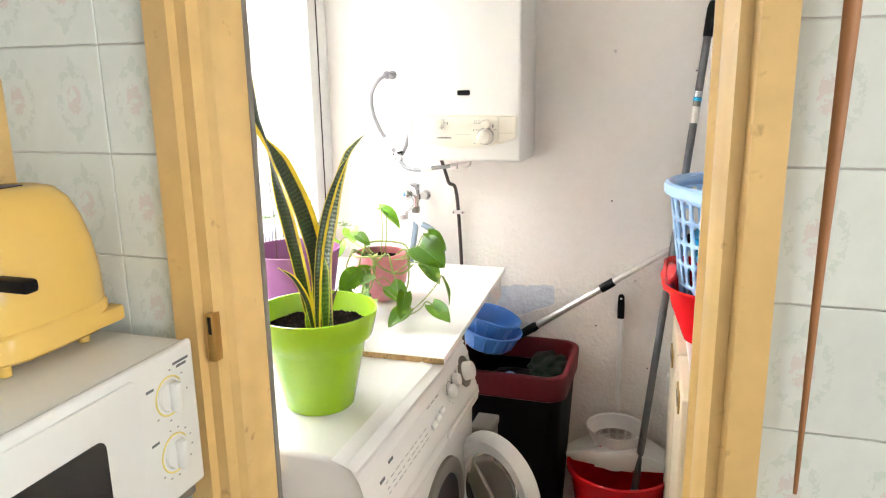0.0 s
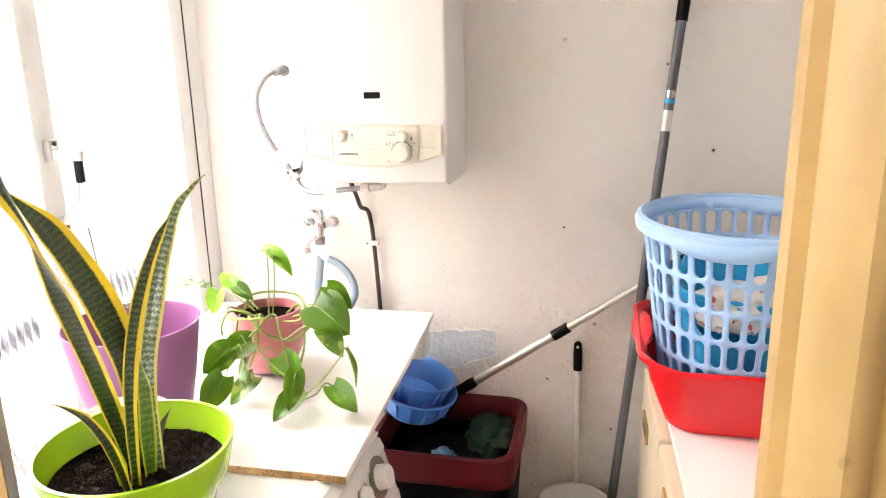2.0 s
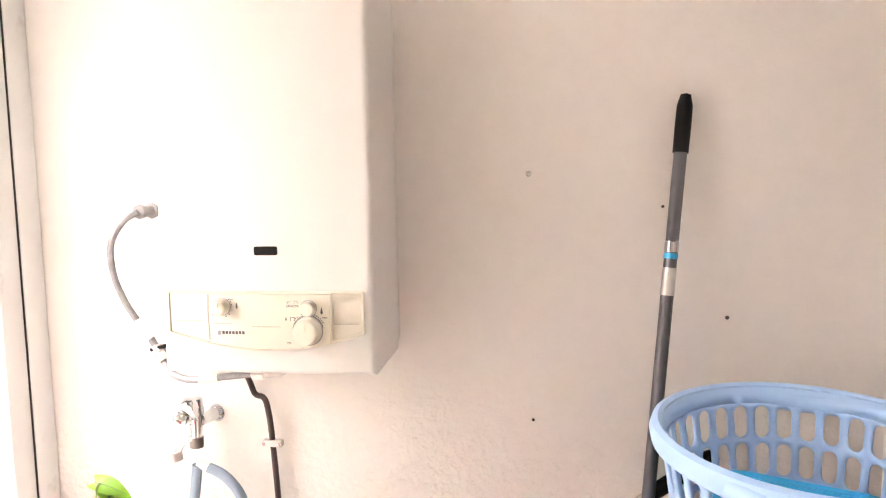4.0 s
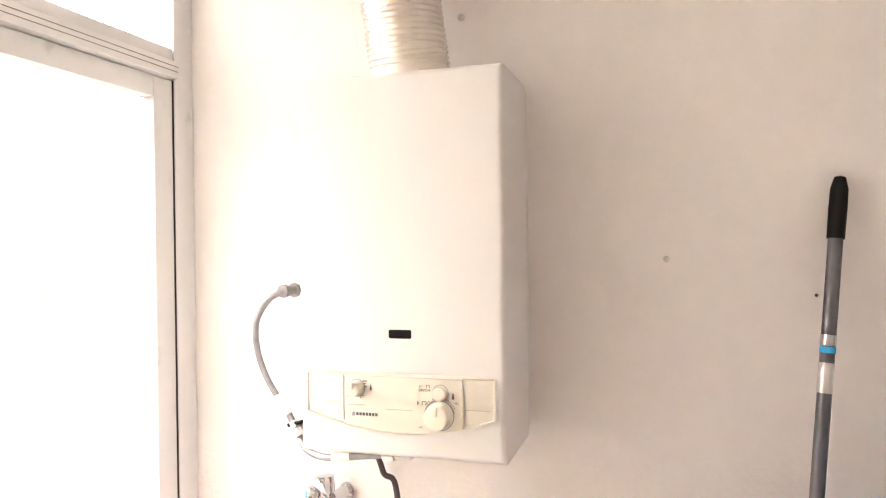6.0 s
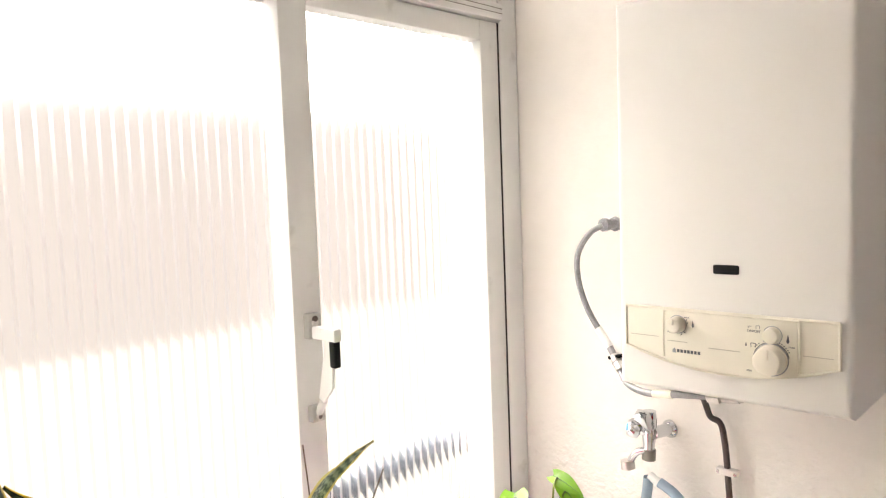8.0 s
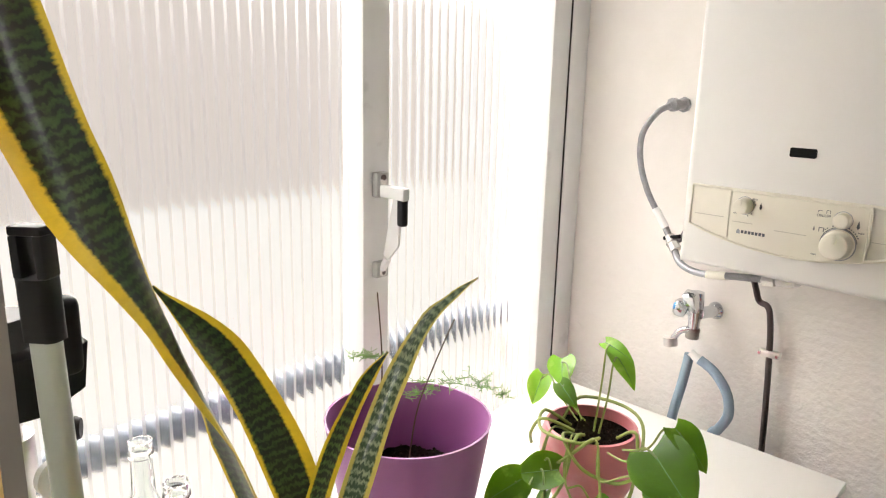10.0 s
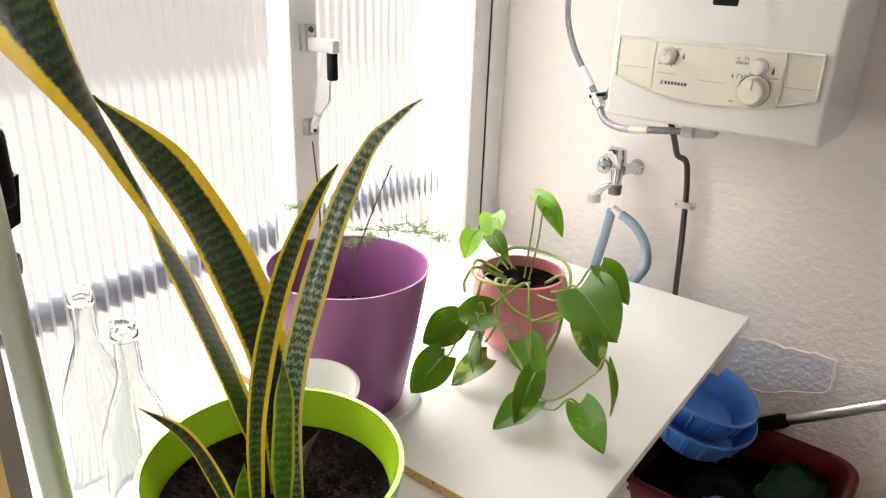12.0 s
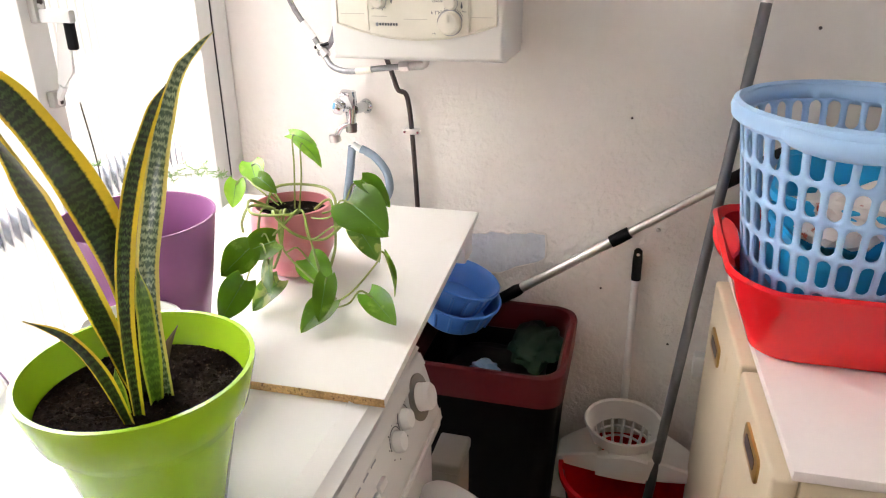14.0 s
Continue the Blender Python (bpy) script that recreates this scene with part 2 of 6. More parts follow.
POTHOS_YOUNG = mat("young_pothos_leaf", (0.19, 0.40, 0.04), 0.3, vary=0.3, grain=50, coat=0.1, stain=(0.42, 0.50, 0.14), stain_scale=40, stain_from=0.56, stain_to=0.7)
POTHOS_RIB = mat("pothos_midrib", (0.16, 0.30, 0.05), 0.35, vary=0.2)
POTHOS_MOTTLED = mat("mottled_pothos_leaf", (0.06, 0.15, 0.02), 0.34, vary=0.2, grain=60, coat=0.08, stain=(0.40, 0.44, 0.12), stain_scale=40, stain_from=0.52, stain_to=0.58)


def lit_through(m, color, amount):
    """Lets some light pass through a thin leaf."""
    t = m.node_tree
    b, out = t.nodes["Principled BSDF"], t.nodes["Material Output"]
    tr, mx = t.nodes.new("ShaderNodeBsdfTranslucent"), t.nodes.new("ShaderNodeMixShader")
    tr.inputs["Color"].default_value, mx.inputs[0].default_value = (*color, 1), amount
    t.links.new(b.outputs[0], mx.inputs[1])
    t.links.new(tr.outputs[0], mx.inputs[2])
    t.links.new(mx.outputs[0], out.inputs["Surface"])


for leaf_paint in (POTHOS, POTHOS_MOTTLED):
    lit_through(leaf_paint, (0.34, 0.55, 0.03), 0.34)
lit_through(POTHOS_YOUNG, (0.45, 0.68, 0.06), 0.4)
lit_through(SWORD_FRESH, (0.35, 0.55, 0.05), 0.25)


def motif_tile():
    """Glazed tile with two pink flower marks in pale green scrolls."""
    m = mat("patterned_tile", (0.72, 0.765, 0.70), 0.22, vary=0.05, grain=30, piece=0.04)
    t = m.node_tree
    b = t.nodes["Principled BSDF"]
    add, link = t.nodes.new, t.links.new

    def op(kind, a, b2=None, c=None):
        n = add("ShaderNodeMath")
        n.operation = kind
        for i, v in enumerate((a, b2, c)):
            if v is None:
                continue
            if isinstance(v, (int, float)):
                n.inputs[i].default_value = v
            else:
                link(v, n.inputs[i])
        return n.outputs[0]

    co = add("ShaderNodeTexCoord")
    sep = add("ShaderNodeSeparateXYZ")
    link(co.outputs["Object"], sep.inputs[0])
    no = add("ShaderNodeTexNoise")
    no.inputs["Scale"].default_value, no.inputs["Detail"].default_value = 90, 4
    link(co.outputs["Object"], no.inputs["Vector"])
    px = op("SUBTRACT", op("ABSOLUTE", sep.outputs[0]), 0.062)
    wob = op("MULTIPLY", op("SUBTRACT", no.outputs["Fac"], 0.5), 1.6)
    r = op("SQRT", op("ADD", op("POWER", op("DIVIDE", px, 0.019), 2), op("POWER", op("DIVIDE", sep.outputs[2], 0.030), 2)))
    rr = op("ADD", r, wob)
    pink = op("MULTIPLY", op("LESS_THAN", rr, 0.85), op("GREATER_THAN", no.outputs["Fac"], 0.44))
    ring = op("LESS_THAN", op("ABSOLUTE", op("SUBTRACT", rr, 1.75)), 0.28)
    drop = op("LESS_THAN", op("ADD", op("SQRT", op("ADD", op("POWER", op("DIVIDE", px, 0.008), 2), op("POWER", op("DIVIDE", op("SUBTRACT", op("ABSOLUTE", sep.outputs[2]), 0.058), 0.014), 2))), wob), 0.9)
    green = op("MAXIMUM", op("MULTIPLY", ring, op("GREATER_THAN", no.outputs["Fac"], 0.5)), drop)
    src = b.inputs["Base Color"].links[0].from_socket
    for fac, col, amount in ((green, (0.40, 0.52, 0.40), 0.24), (pink, (0.62, 0.34, 0.32), 0.24)):
        mx = add("ShaderNodeMix")
        mx.data_type = "RGBA"
        link(op("MULTIPLY", fac, amount), mx.inputs["Factor"])
        link(src, mx.inputs[6])
        mx.inputs[7].default_value = (*col, 1)
        src = mx.outputs[2]
    link(src, b.inputs["Base Color"])
    return m


TILE = motif_tile()


# ---- building helpers ----
PLACE = {}


def thing(name, loc, label, category, group="", rz=0, kind=""):
    """An empty at the base of a thing, which its parts hang from."""
    ob = new(name)
    m = pose(*loc, 0, 0, rz)
    ob.matrix_basis = m
    ob.empty_display_size = 0.05
    PLACE[ob] = m
    return tagged(ob, label, category, group, kind)


def mesh_of(name, bm, material, smooth=True, angle=40):
    bmesh.ops.recalc_face_normals(bm, faces=bm.faces[:])
    for f in bm.faces:
        f.smooth = smooth
    if smooth:
        for e in bm.edges:
            e.smooth = len(e.link_faces) != 2 or e.calc_face_angle(0) < radians(angle)
    me = bpy.data.meshes.new(name)
    bm.to_mesh(me)
    bm.free()
    for m in (material if isinstance(material, (list, tuple)) else [material]):
        me.materials.append(m)
    return me


def part(name, bm, material, parent, label="", smooth=True, angle=40):
    """One mesh under a thing or under a part; bm is in world metres."""
    m = PLACE[parent]
    bm.transform(m.inverted())
    ob = new(name, mesh_of(name, bm, material, smooth, angle))
    ob.parent = parent
    PLACE[ob] = m
    return tagged(ob, label)


def solo(name, bm, material, label="", category="", kind="", smooth=True, base=(0, 0, 0)):
    """A one-mesh thing or a piece of the setting."""
    m = pose(*base)
    bm.transform(m.inverted())
    ob = new(name, mesh_of(name, bm, material, smooth))
    ob.matrix_basis = m
    PLACE[ob] = m
    return tagged(ob, label, category, "", kind)


def box(x0, x1, y0, y1, z0, z1, bevel=0.0, seg=2, bm=None, m=None):
    bm2 = bmesh.new()
    bmesh.ops.create_cube(bm2, size=1)
    for v in bm2.verts:
        v.co = Vector((x0 if v.co.x < 0 else x1, y0 if v.co.y < 0 else y1, z0 if v.co.z < 0 else z1))
    if bevel:
        bmesh.ops.bevel(bm2, geom=bm2.edges[:], offset=bevel, segments=seg, profile=0.5, affect="EDGES")
    if m:
        bm2.transform(m)
    return join(bm, bm2)


def join(bm, bm2):
    if bm is None:
        return bm2
    me = bpy.data.meshes.new("tmp")
    bm2.to_mesh(me)
    bm2.free()
    bm.from_mesh(me)
    bpy.data.meshes.remove(me)
    return bm


def lathe(profile, at=(0, 0, 0), seg=48, bm=None, m=None, sx=1.0, sy=1.0):
    """A closed turned shape from (radius, height) pairs; sx, sy squash it."""
    bm2 = bmesh.new()
    rings = []
    for r, z in profile:
        if r < 1e-5:
            rings.append([bm2.verts.new((0, 0, z))])
        else:
            rings.append([bm2.verts.new((r * sx * math.cos(2 * math.pi * i / seg), r * sy * math.sin(2 * math.pi * i / seg), z)) for i in range(seg)])
    for a, b in zip(rings, rings[1:]):
        for i in range(seg):
            j = (i + 1) % seg
            q = [a[i % len(a)], a[j % len(a)], b[j % len(b)], b[i % len(b)]]
            q = list(dict.fromkeys(q))
            if len(q) > 2:
                bm2.faces.new(q)
    bm2.transform(m if m else Matrix.Translation(at))
    return join(bm, bm2)


def tube(points, r, seg=10, bm=None, smooth_steps=6, cap=True, radii=None):
    """A round bar along a smooth line through the points."""
    pts = [Vector(p) for p in points]
    line, rad = [], []
    n = len(pts)
    rs = radii or [r] * n
    if n == 2 or smooth_steps <= 1:
        line, rad = pts, rs
    else:
        for i in range(n - 1):
            p0, p1, p2, p3 = pts[max(i - 1, 0)], pts[i], pts[i + 1], pts[min(i + 2, n - 1)]
            for k in range(smooth_steps):
                s = k / smooth_steps
                line.append(0.5 * (2 * p1 + (p2 - p0) * s + (2 * p0 - 5 * p1 + 4 * p2 - p3) * s * s + (3 * p1 - p0 - 3 * p2 + p3) * s ** 3))
                rad.append(rs[i] * (1 - s) + rs[i + 1] * s)
        line.append(pts[-1])
        rad.append(rs[-1])
    bm2 = bmesh.new()
    rings, up = [], None
    for i, p in enumerate(line):
        d = (line[min(i + 1, len(line) - 1)] - line[max(i - 1, 0)]).normalized()
        if up is None:
            up = d.orthogonal().normalized()
        up = (up - d * up.dot(d)).normalized()
        side = d.cross(up)
        rings.append([bm2.verts.new(p + rad[i] * (up * math.cos(2 * math.pi * k / seg) + side * math.sin(2 * math.pi * k / seg))) for k in range(seg)])
    for a, b in zip(rings, rings[1:]):
        for k in range(seg):
            bm2.faces.new((a[k], a[(k + 1) % seg], b[(k + 1) % seg], b[k]))
    if cap:
        bm2.faces.new(rings[0][::-1])
        bm2.faces.new(rings[-1])
    return join(bm, bm2)


def along(a, b, roll=0.0):
    """A pose at a whose z axis points to b."""
    d = Vector(b) - Vector(a)
    return Matrix.Translation(a) @ d.to_track_quat("Z", "Y").to_matrix().to_4x4() @ pose(0, 0, 0, 0, 0, roll)


def turned(profile, a, b, seg=24, bm=None):
    """A turned shape whose axis runs from a towards b."""
    return lathe(profile, seg=seg, bm=bm, m=along(a, b))


def prism(outline, depth, m=None, bevel=0.0, bm=None):
    """An outline in x, y, pushed up by depth."""
    bm2 = bmesh.new()
    f = bm2.faces.new([bm2.verts.new((x, y, 0)) for x, y in outline])
    r = bmesh.ops.extrude_face_region(bm2, geom=[f])
    bmesh.ops.translate(bm2, verts=[v for v in r["geom"] if isinstance(v, bmesh.types.BMVert)], vec=(0, 0, depth))
    if bevel:
        top = [e for e in bm2.edges if all(abs(v.co.z - depth) < 1e-6 for v in e.verts)]
        bmesh.ops.bevel(bm2, geom=top, offset=bevel, segments=2, profile=0.5, affect="EDGES")
    if m:
        bm2.transform(m)
    return join(bm, bm2)


def rounded(w, h, r, n=6, cx=0.0, cy=0.0):
    """The outline of a rectangle with round corners."""
    pts = []
    for k, (sx, sy) in enumerate(((1, 1), (-1, 1), (-1, -1), (1, -1))):
        for i in range(n + 1):
            a = math.pi / 2 * (k + i / n)
            pts.append((cx + sx * (w / 2 - r) + r * math.cos(a), cy + sy * (h / 2 - r) + r * math.sin(a)))
    return pts


# ---- the laundry room ----
YB, XW, XR, ZC = 2.60, -0.97, 0.705, 2.34      # back wall, window plane, right wall, ceiling
solo("floor", box(-2.05, 1.75, -1.8, 2.8, -0.12, -0.008), GROUT, "grey grout bed under reddish floor tiles", "floor", "structure")
solo("wall_north", box(-1.2, 1.0, YB, YB + 0.2, 0, 2.6), PLASTER, "rough white plaster wall with stains and nail holes", "wall", "structure", base=(0, YB, 0))
bm = box(XR, XR + 0.15, 1.25, 2.345, 0, 2.6)
box(XR, XR + 0.15, 2.435, YB, 0, 2.6, bm=bm)
box(XR, XR + 0.15, 2.345, 2.435, 0, 1.055, bm=bm)
solo("wall_east", bm, PLASTER, "white plaster side wall with a narrow dark gap", "wall", "structure", base=(XR, 0, 0))
# two black sheets added in the gap: its shade is put into their colour
solo("gap_lining", box(XR + 0.001, XR + 0.150, 2.4285, 2.4345, 1.056, 2.599), BLACK_RUBBER_AND_SHADE, "black sheet added as shade inside the narrow gap", "seal", "structure", base=(XR, 2.43, 1.056))
solo("wall_east_back", box(XR + 0.151, XR + 0.17, 2.20, YB, 0.9, 2.6), BLACK_RUBBER_AND_SHADE, "black sheet added as shade behind the narrow gap", "wall", "structure", base=(XR, 0, 0))
solo("trim_east_far", box(XR - 0.012, XR - 0.0005, 2.436, 2.490, 1.056, ZC - 0.001, 0.004), ALU, "white upright trim beside the narrow gap", "trim", "structure", base=(XR, 2.45, 1.056))
solo("trim_east_edge", box(XR - 0.028, XR - 0.0005, 2.4905, 2.512, 1.056, ZC - 0.001, 0.004), ALU, "narrow white upright trim", "trim", "structure", base=(XR, 2.5, 1.056))
solo("trim_east_near", box(XR - 0.005, XR - 0.0005, 2.262, 2.343, 1.056, ZC - 0.001, 0.002), ALU, "white upright trim beside the narrow gap", "trim", "structure", base=(XR, 2.3, 1.056))
bm = box(XR - 0.058, XR - 0.0005, 2.10, 2.50, 1.010, 1.0555, 0.010, 3)
for k in range(9):
    box(XR - 0.050, XR - 0.0007, 2.115 + 0.042 * k, 2.145 + 0.042 * k, 0.90, 1.012, 0.005, bm=bm)
solo("ledge_east", bm, WHITE_PLASTIC, "white ribbed ledge under the narrow gap", "ledge", "structure", base=(XR, 2.3, 0.9))
solo("ceiling", box(-1.2, XR, 1.25, YB, ZC, ZC + 0.12), CEILING, "white painted low ceiling", "ceiling", "structure", base=(0, 0, ZC))
solo("soffit", prism([(-0.900, 2.352), (-0.905, 2.364), (-0.897, 2.371), (-0.503, 2.597), (-0.30, 2.40), (-0.70, 2.16)], ZC - 2.2005, m=Matrix.Translation((0, 0, 2.2))), CEILING, "white boxed-in corner under the ceiling", "soffit", "structure", base=(0, 0, 2.2))
solo("wall_west", box(-1.2, -1.065, 1.0, 1.253, 0, 2.6), PLASTER, "white plaster wall beside the window", "wall", "structure", base=(-0.99, 0, 0))
# partition to the kitchen, with the door opening
X0, X1, YP, YQ = -0.455, 0.315, 1.165, 1.255
solo("wall_south_west", box(-1.9, X0 - 0.03, YP, YQ, 0, 2.6), PLASTER, "partition wall between kitchen and laundry", "wall", "structure", base=(0, YP, 0))
solo("wall_south_east", box(X1 + 0.03, 1.6, YP, YQ, 0, 2.6), PLASTER, "partition wall between kitchen and laundry", "wall", "structure", base=(0, YP, 0))
solo("wall_south_lintel", box(X0 - 0.03, X1 + 0.03, YP, YQ, 2.06, 2.6), PLASTER, "wall above the door opening", "wall", "structure", base=(0, YP, 2.05))
# kitchen shell
bm = box(1.6, 1.75, -1.8, -1.2, 0, 2.6)
box(1.6, 1.75, 0.5, YQ, 0, 2.6, bm=bm)
box(1.6, 1.75, -1.2, 0.5, 0, 0.95, bm=bm)
box(1.6, 1.75, -1.2, 0.5, 2.25, 2.6, bm=bm)
solo("wall_kitchen_east", bm, PLASTER, "white kitchen wall with a window opening", "wall", "structure")
solo("wall_kitchen_west", box(-2.05, -1.9, -1.8, YQ, 0, 2.6), PLASTER, "white kitchen side wall", "wall", "structure")
solo("wall_kitchen_south", box(-1.9, 1.6, -1.8, -1.65, 0, 2.6), PLASTER, "white kitchen wall", "wall", "structure")
solo("ceiling_kitchen", box(-1.9, 1.6, -1.8, YP, 2.6, 2.7), CEILING, "white kitchen ceiling", "ceiling", "structure")
solo("backdrop_kitchen", box(2.98, 3.0, -2.4, 1.7, 0.2, 3.6), glow("kitchen_daylight", (1.0, 0.96, 0.92), KITCHEN_GLOW), "bright sky outside the kitchen window", "backdrop", "structure")
solo("backdrop", box(-4.02, -4.0, -3.5, 8.5, 2.231, 9.0), glow("daylight", (1.0, 0.955, 0.90), GLOW), "bright hazy sky above the light well", "backdrop", "structure")
# sheets for lit surfaces outside: their daylight is put in as emission
solo("backdrop_low", box(-4.02, -4.0, -3.5, 8.5, -2.5, 0.849), glow("low_sheet_glow", (1.0, 0.955, 0.88), LOW_GLOW), "glowing sheet for the lit floor of the light well", "backdrop", "structure")
solo("backdrop_far", box(-4.02, -4.0, 4.95, 8.5, 0.8495, 2.2305), glow("far_sheet_glow", (1.0, 0.96, 0.90), LOW_GLOW), "glowing sheet for the far end of the light well", "backdrop", "structure")

# window: fixed frame, transom, upper light, two leaves
win = thing("window_1", (-1.0, 2.0, 0.0), "white aluminium window with ribbed glass, closed, pale and slightly dirty", "window", kind="structure")
part("frame_jamb", box(-1.06, XW + 0.005, 2.535, 2.598, 0.02, ZC, 0.003), ALU, win)
part("transom", box(-1.0105, XW + 0.015, 1.255, 2.535, 2.0225, 2.060, 0.003), ALU, win)
part("transom_rail", box(-1.0105, XW, 1.255, 2.535, 2.0603, 2.090, 0.003), ALU, win)
part("outer_track", box(-1.06, -1.011, 1.255, 2.535, 2.062, 2.090, 0.003), ALU, win)
# thin dark strips on the flat rail paint in the shade of its grooves
for zz in (2.0365, 2.0470):
    part("track_groove", box(XW + 0.0142, XW + 0.0156, 1.256, 2.534, zz, zz + 0.0016), GREY_BOX, win, "dark strip painted as groove shade along the track")
part("frame_head", box(-1.06, XW, 1.255, 2.535, ZC - 0.02, ZC, 0.003), ALU, win)
part("upper_mullion", box(-1.05, XW, 1.970, 2.007, 2.090, ZC - 0.02, 0.003), ALU, win)
part("frame_sill", box(-1.08, XW + 0.03, 1.255, 2.535, 0.0, 0.035, 0.004), ALU, win)


def leaf(name, y0, y1, x0, x1, z0, z1, left, right, top, bottom, label):
    f = part(name, box(x0, x1, y0, y0 + left, z0, z1, 0.003), ALU, win, label)
    part("stile", box(x0, x1, y1 - right, y1, z0, z1, 0.003), ALU, f)
    part("top_rail", box(x0, x1, y0 + left, y1 - right, z1 - top, z1, 0.003), ALU, f)
    part("bottom_rail", box(x0, x1, y0 + left, y1 - right, z0, z0 + bottom, 0.003), ALU, f)
    return f


def ribbed_pane(y0, y1, x, z0, z1, parent, pitch=0.021, depth=0.0011):
    n = round((y1 - y0) / pitch) * 8
    bm = bmesh.new()
    rows, groove_cols = [], []
    for i in range(n + 1):
        y = y0 + (y1 - y0) * i / n
        d = depth * abs(math.sin(math.pi * (i / 8)))
        rows.append([bm.verts.new((x + o, y, z)) for o, z in ((d + 0.003, z0), (d + 0.003, z1), (0, z1), (0, z0))])
    for a, b in zip(rows, rows[1:]):
        for k in range(4):
            f = bm.faces.new((a[k], b[k], b[(k + 1) % 4], a[(k + 1) % 4]))
            f.material_index = 1 if k == 0 and len(groove_cols) % 8 in (0, 7) else 0
        groove_cols.append(a)
    bm.faces.new(rows[0])
    bm.faces.new(rows[-1][::-1])
    p = part("pane", bm, [RIBBED, TINTED], parent, "ribbed frosted glass", angle=70)
    p.visible_shadow = False
    return p


# darker, rougher glass for the narrow strips between the ribs
TINTED = glass("tinted_groove_glass", (0.80, 0.77, 0.73), 0.30)
RIBBED = glass("ribbed_glass", (0.97, 0.98, 0.97), 0.10)
right_leaf = leaf("leaf", 1.947, 2.533, -1.01, XW, 0.035, 2.020, 0.060, 0.06, 0.045, 0.05, "hinged leaf with handle")
ribbed_pane(2.005, 2.475, -0.995, 0.083, 1.977, right_leaf)
left_leaf = leaf("leaf", 1.255, 2.020, -1.05, -1.012, 0.035, 2.060, 0.05, 0.058, 0.073, 0.05, "fixed leaf set further out")
ribbed_pane(1.303, 1.964, -1.035, 0.083, 1.989, left_leaf)
part("catch", box(-1.0115, -1.004, 1.931, 1.941, 1.985, 2.018, 0.002), BLACK_PLASTIC, left_leaf, "small dark catch")
ribbed_pane(2.004, 2.5, -1.03, 2.088, ZC - 0.018, win)
ribbed_pane(1.255, 1.968, -1.03, 2.088, ZC - 0.018, win)
part("gasket", box(-1.01, XW + 0.002, 2.5335, 2.5352, 0.035, 2.02), BLACK_RUBBER_AND_SHADE, win, "dark rubber seal")

# outside: glowing sheet for the lit opposite facade, and a drain pipe
solo("backdrop_facade", box(-3.92, -3.90, -2.5, 4.95, 0.85, 2.23), glow("facade_sheet_glow", (1.0, 0.90, 0.82), FACADE_GLOW), "pale glowing sheet for the facade across the light well", "backdrop", "structure")
dp = thing("drain_pipe", (-1.255, 1.5, 0.9), "grey plastic drain pipe running outside the window", "pipe")
part("pipe", tube([(-1.255, 1.0, 0.903), (-1.255, 3.2, 0.988)], 0.034, 16, smooth_steps=1), PVC_PIPE, dp)
# door casing round the opening, painted pale ochre
def casing(name, outline, label):
    """An upright moulding whose plan outline is given."""
    c = tagged(solo(name, prism(outline, 2.06), WOOD_PAINT, label, "door frame", "structure"))
    return c


left_case = casing("door_frame_west", [(-0.545, 1.138), (-0.498, 1.134), (-0.492, 1.148), (-0.470, 1.146), (-0.462, 1.165), (-0.448, 1.172), (-0.446, 1.205), (-0.438, 1.215), (-0.438, 1.262), (-0.4845, 1.262), (-0.4845, 1.163), (-0.545, 1.163)], "ochre painted wooden door frame with latch plate")
right_case = casing("door_frame_east", [(0.388, 1.138), (0.345, 1.134), (0.338, 1.150), (0.322, 1.150), (0.314, 1.165), (0.306, 1.178), (0.306, 1.222), (0.296, 1.232), (0.296, 1.262), (0.3445, 1.262), (0.3445, 1.163), (0.388, 1.163)], "ochre painted wooden door frame")
solo("door_frame_head", box(-0.484, 0.344, 1.140, 1.258, 2.0, 2.06, 0.006), WOOD_PAINT, "ochre painted wooden door head", "door frame", "structure")
solo("door_seal", box(-0.4378, -0.4355, 1.249, 1.2615, 0, 2.0), GREY_BOX, "dark rubber strip along the door frame", "seal", "structure")
lp = thing("latch_plate", (-0.485, 1.134, 1.12), "worn brass latch plate on the door frame", "latch")
part("plate", box(-0.479, -0.464, 1.134, 1.155, 1.085, 1.170, 0.002), BRASS, lp)
# no hole is cut; a black block carries its shade as colour
part("slot", box(-0.475, -0.468, 1.1332, 1.141, 1.134, 1.165, 0.001), BLACK_PLASTIC, lp, "black block painted as shade in the latch hole")

# ---- washing machine ----
w = thing("washing_machine", (-0.55, 1.62, 0), "white front-loading washing machine with its round door open", "washing machine")
WX, WY0, WY1 = -0.25, 1.275, 1.97
part("body", box(-0.85, WX, WY0 + 0.004, WY1 - 0.004, 0.03, 0.68, 0.008), WHITE_GOODS, w)
bm = prism([(-0.85, 0.683), (-0.238, 0.683), (-0.238, 0.70), (-0.272, 0.815), (-0.288, 0.840), (-0.316, 0.8505), (-0.85, 0.8505)], WY1 - WY0, m=Matrix(((1, 0, 0, 0), (0, 0, 1, WY0), (0, 1, 0, 0), (0, 0, 0, 1))))
bmesh.ops.bevel(bm, geom=bm.edges[:], offset=0.012, segments=3, profile=0.5, affect="EDGES")
part("control_panel", bm, WHITE_GOODS, w, "slanted white control panel")
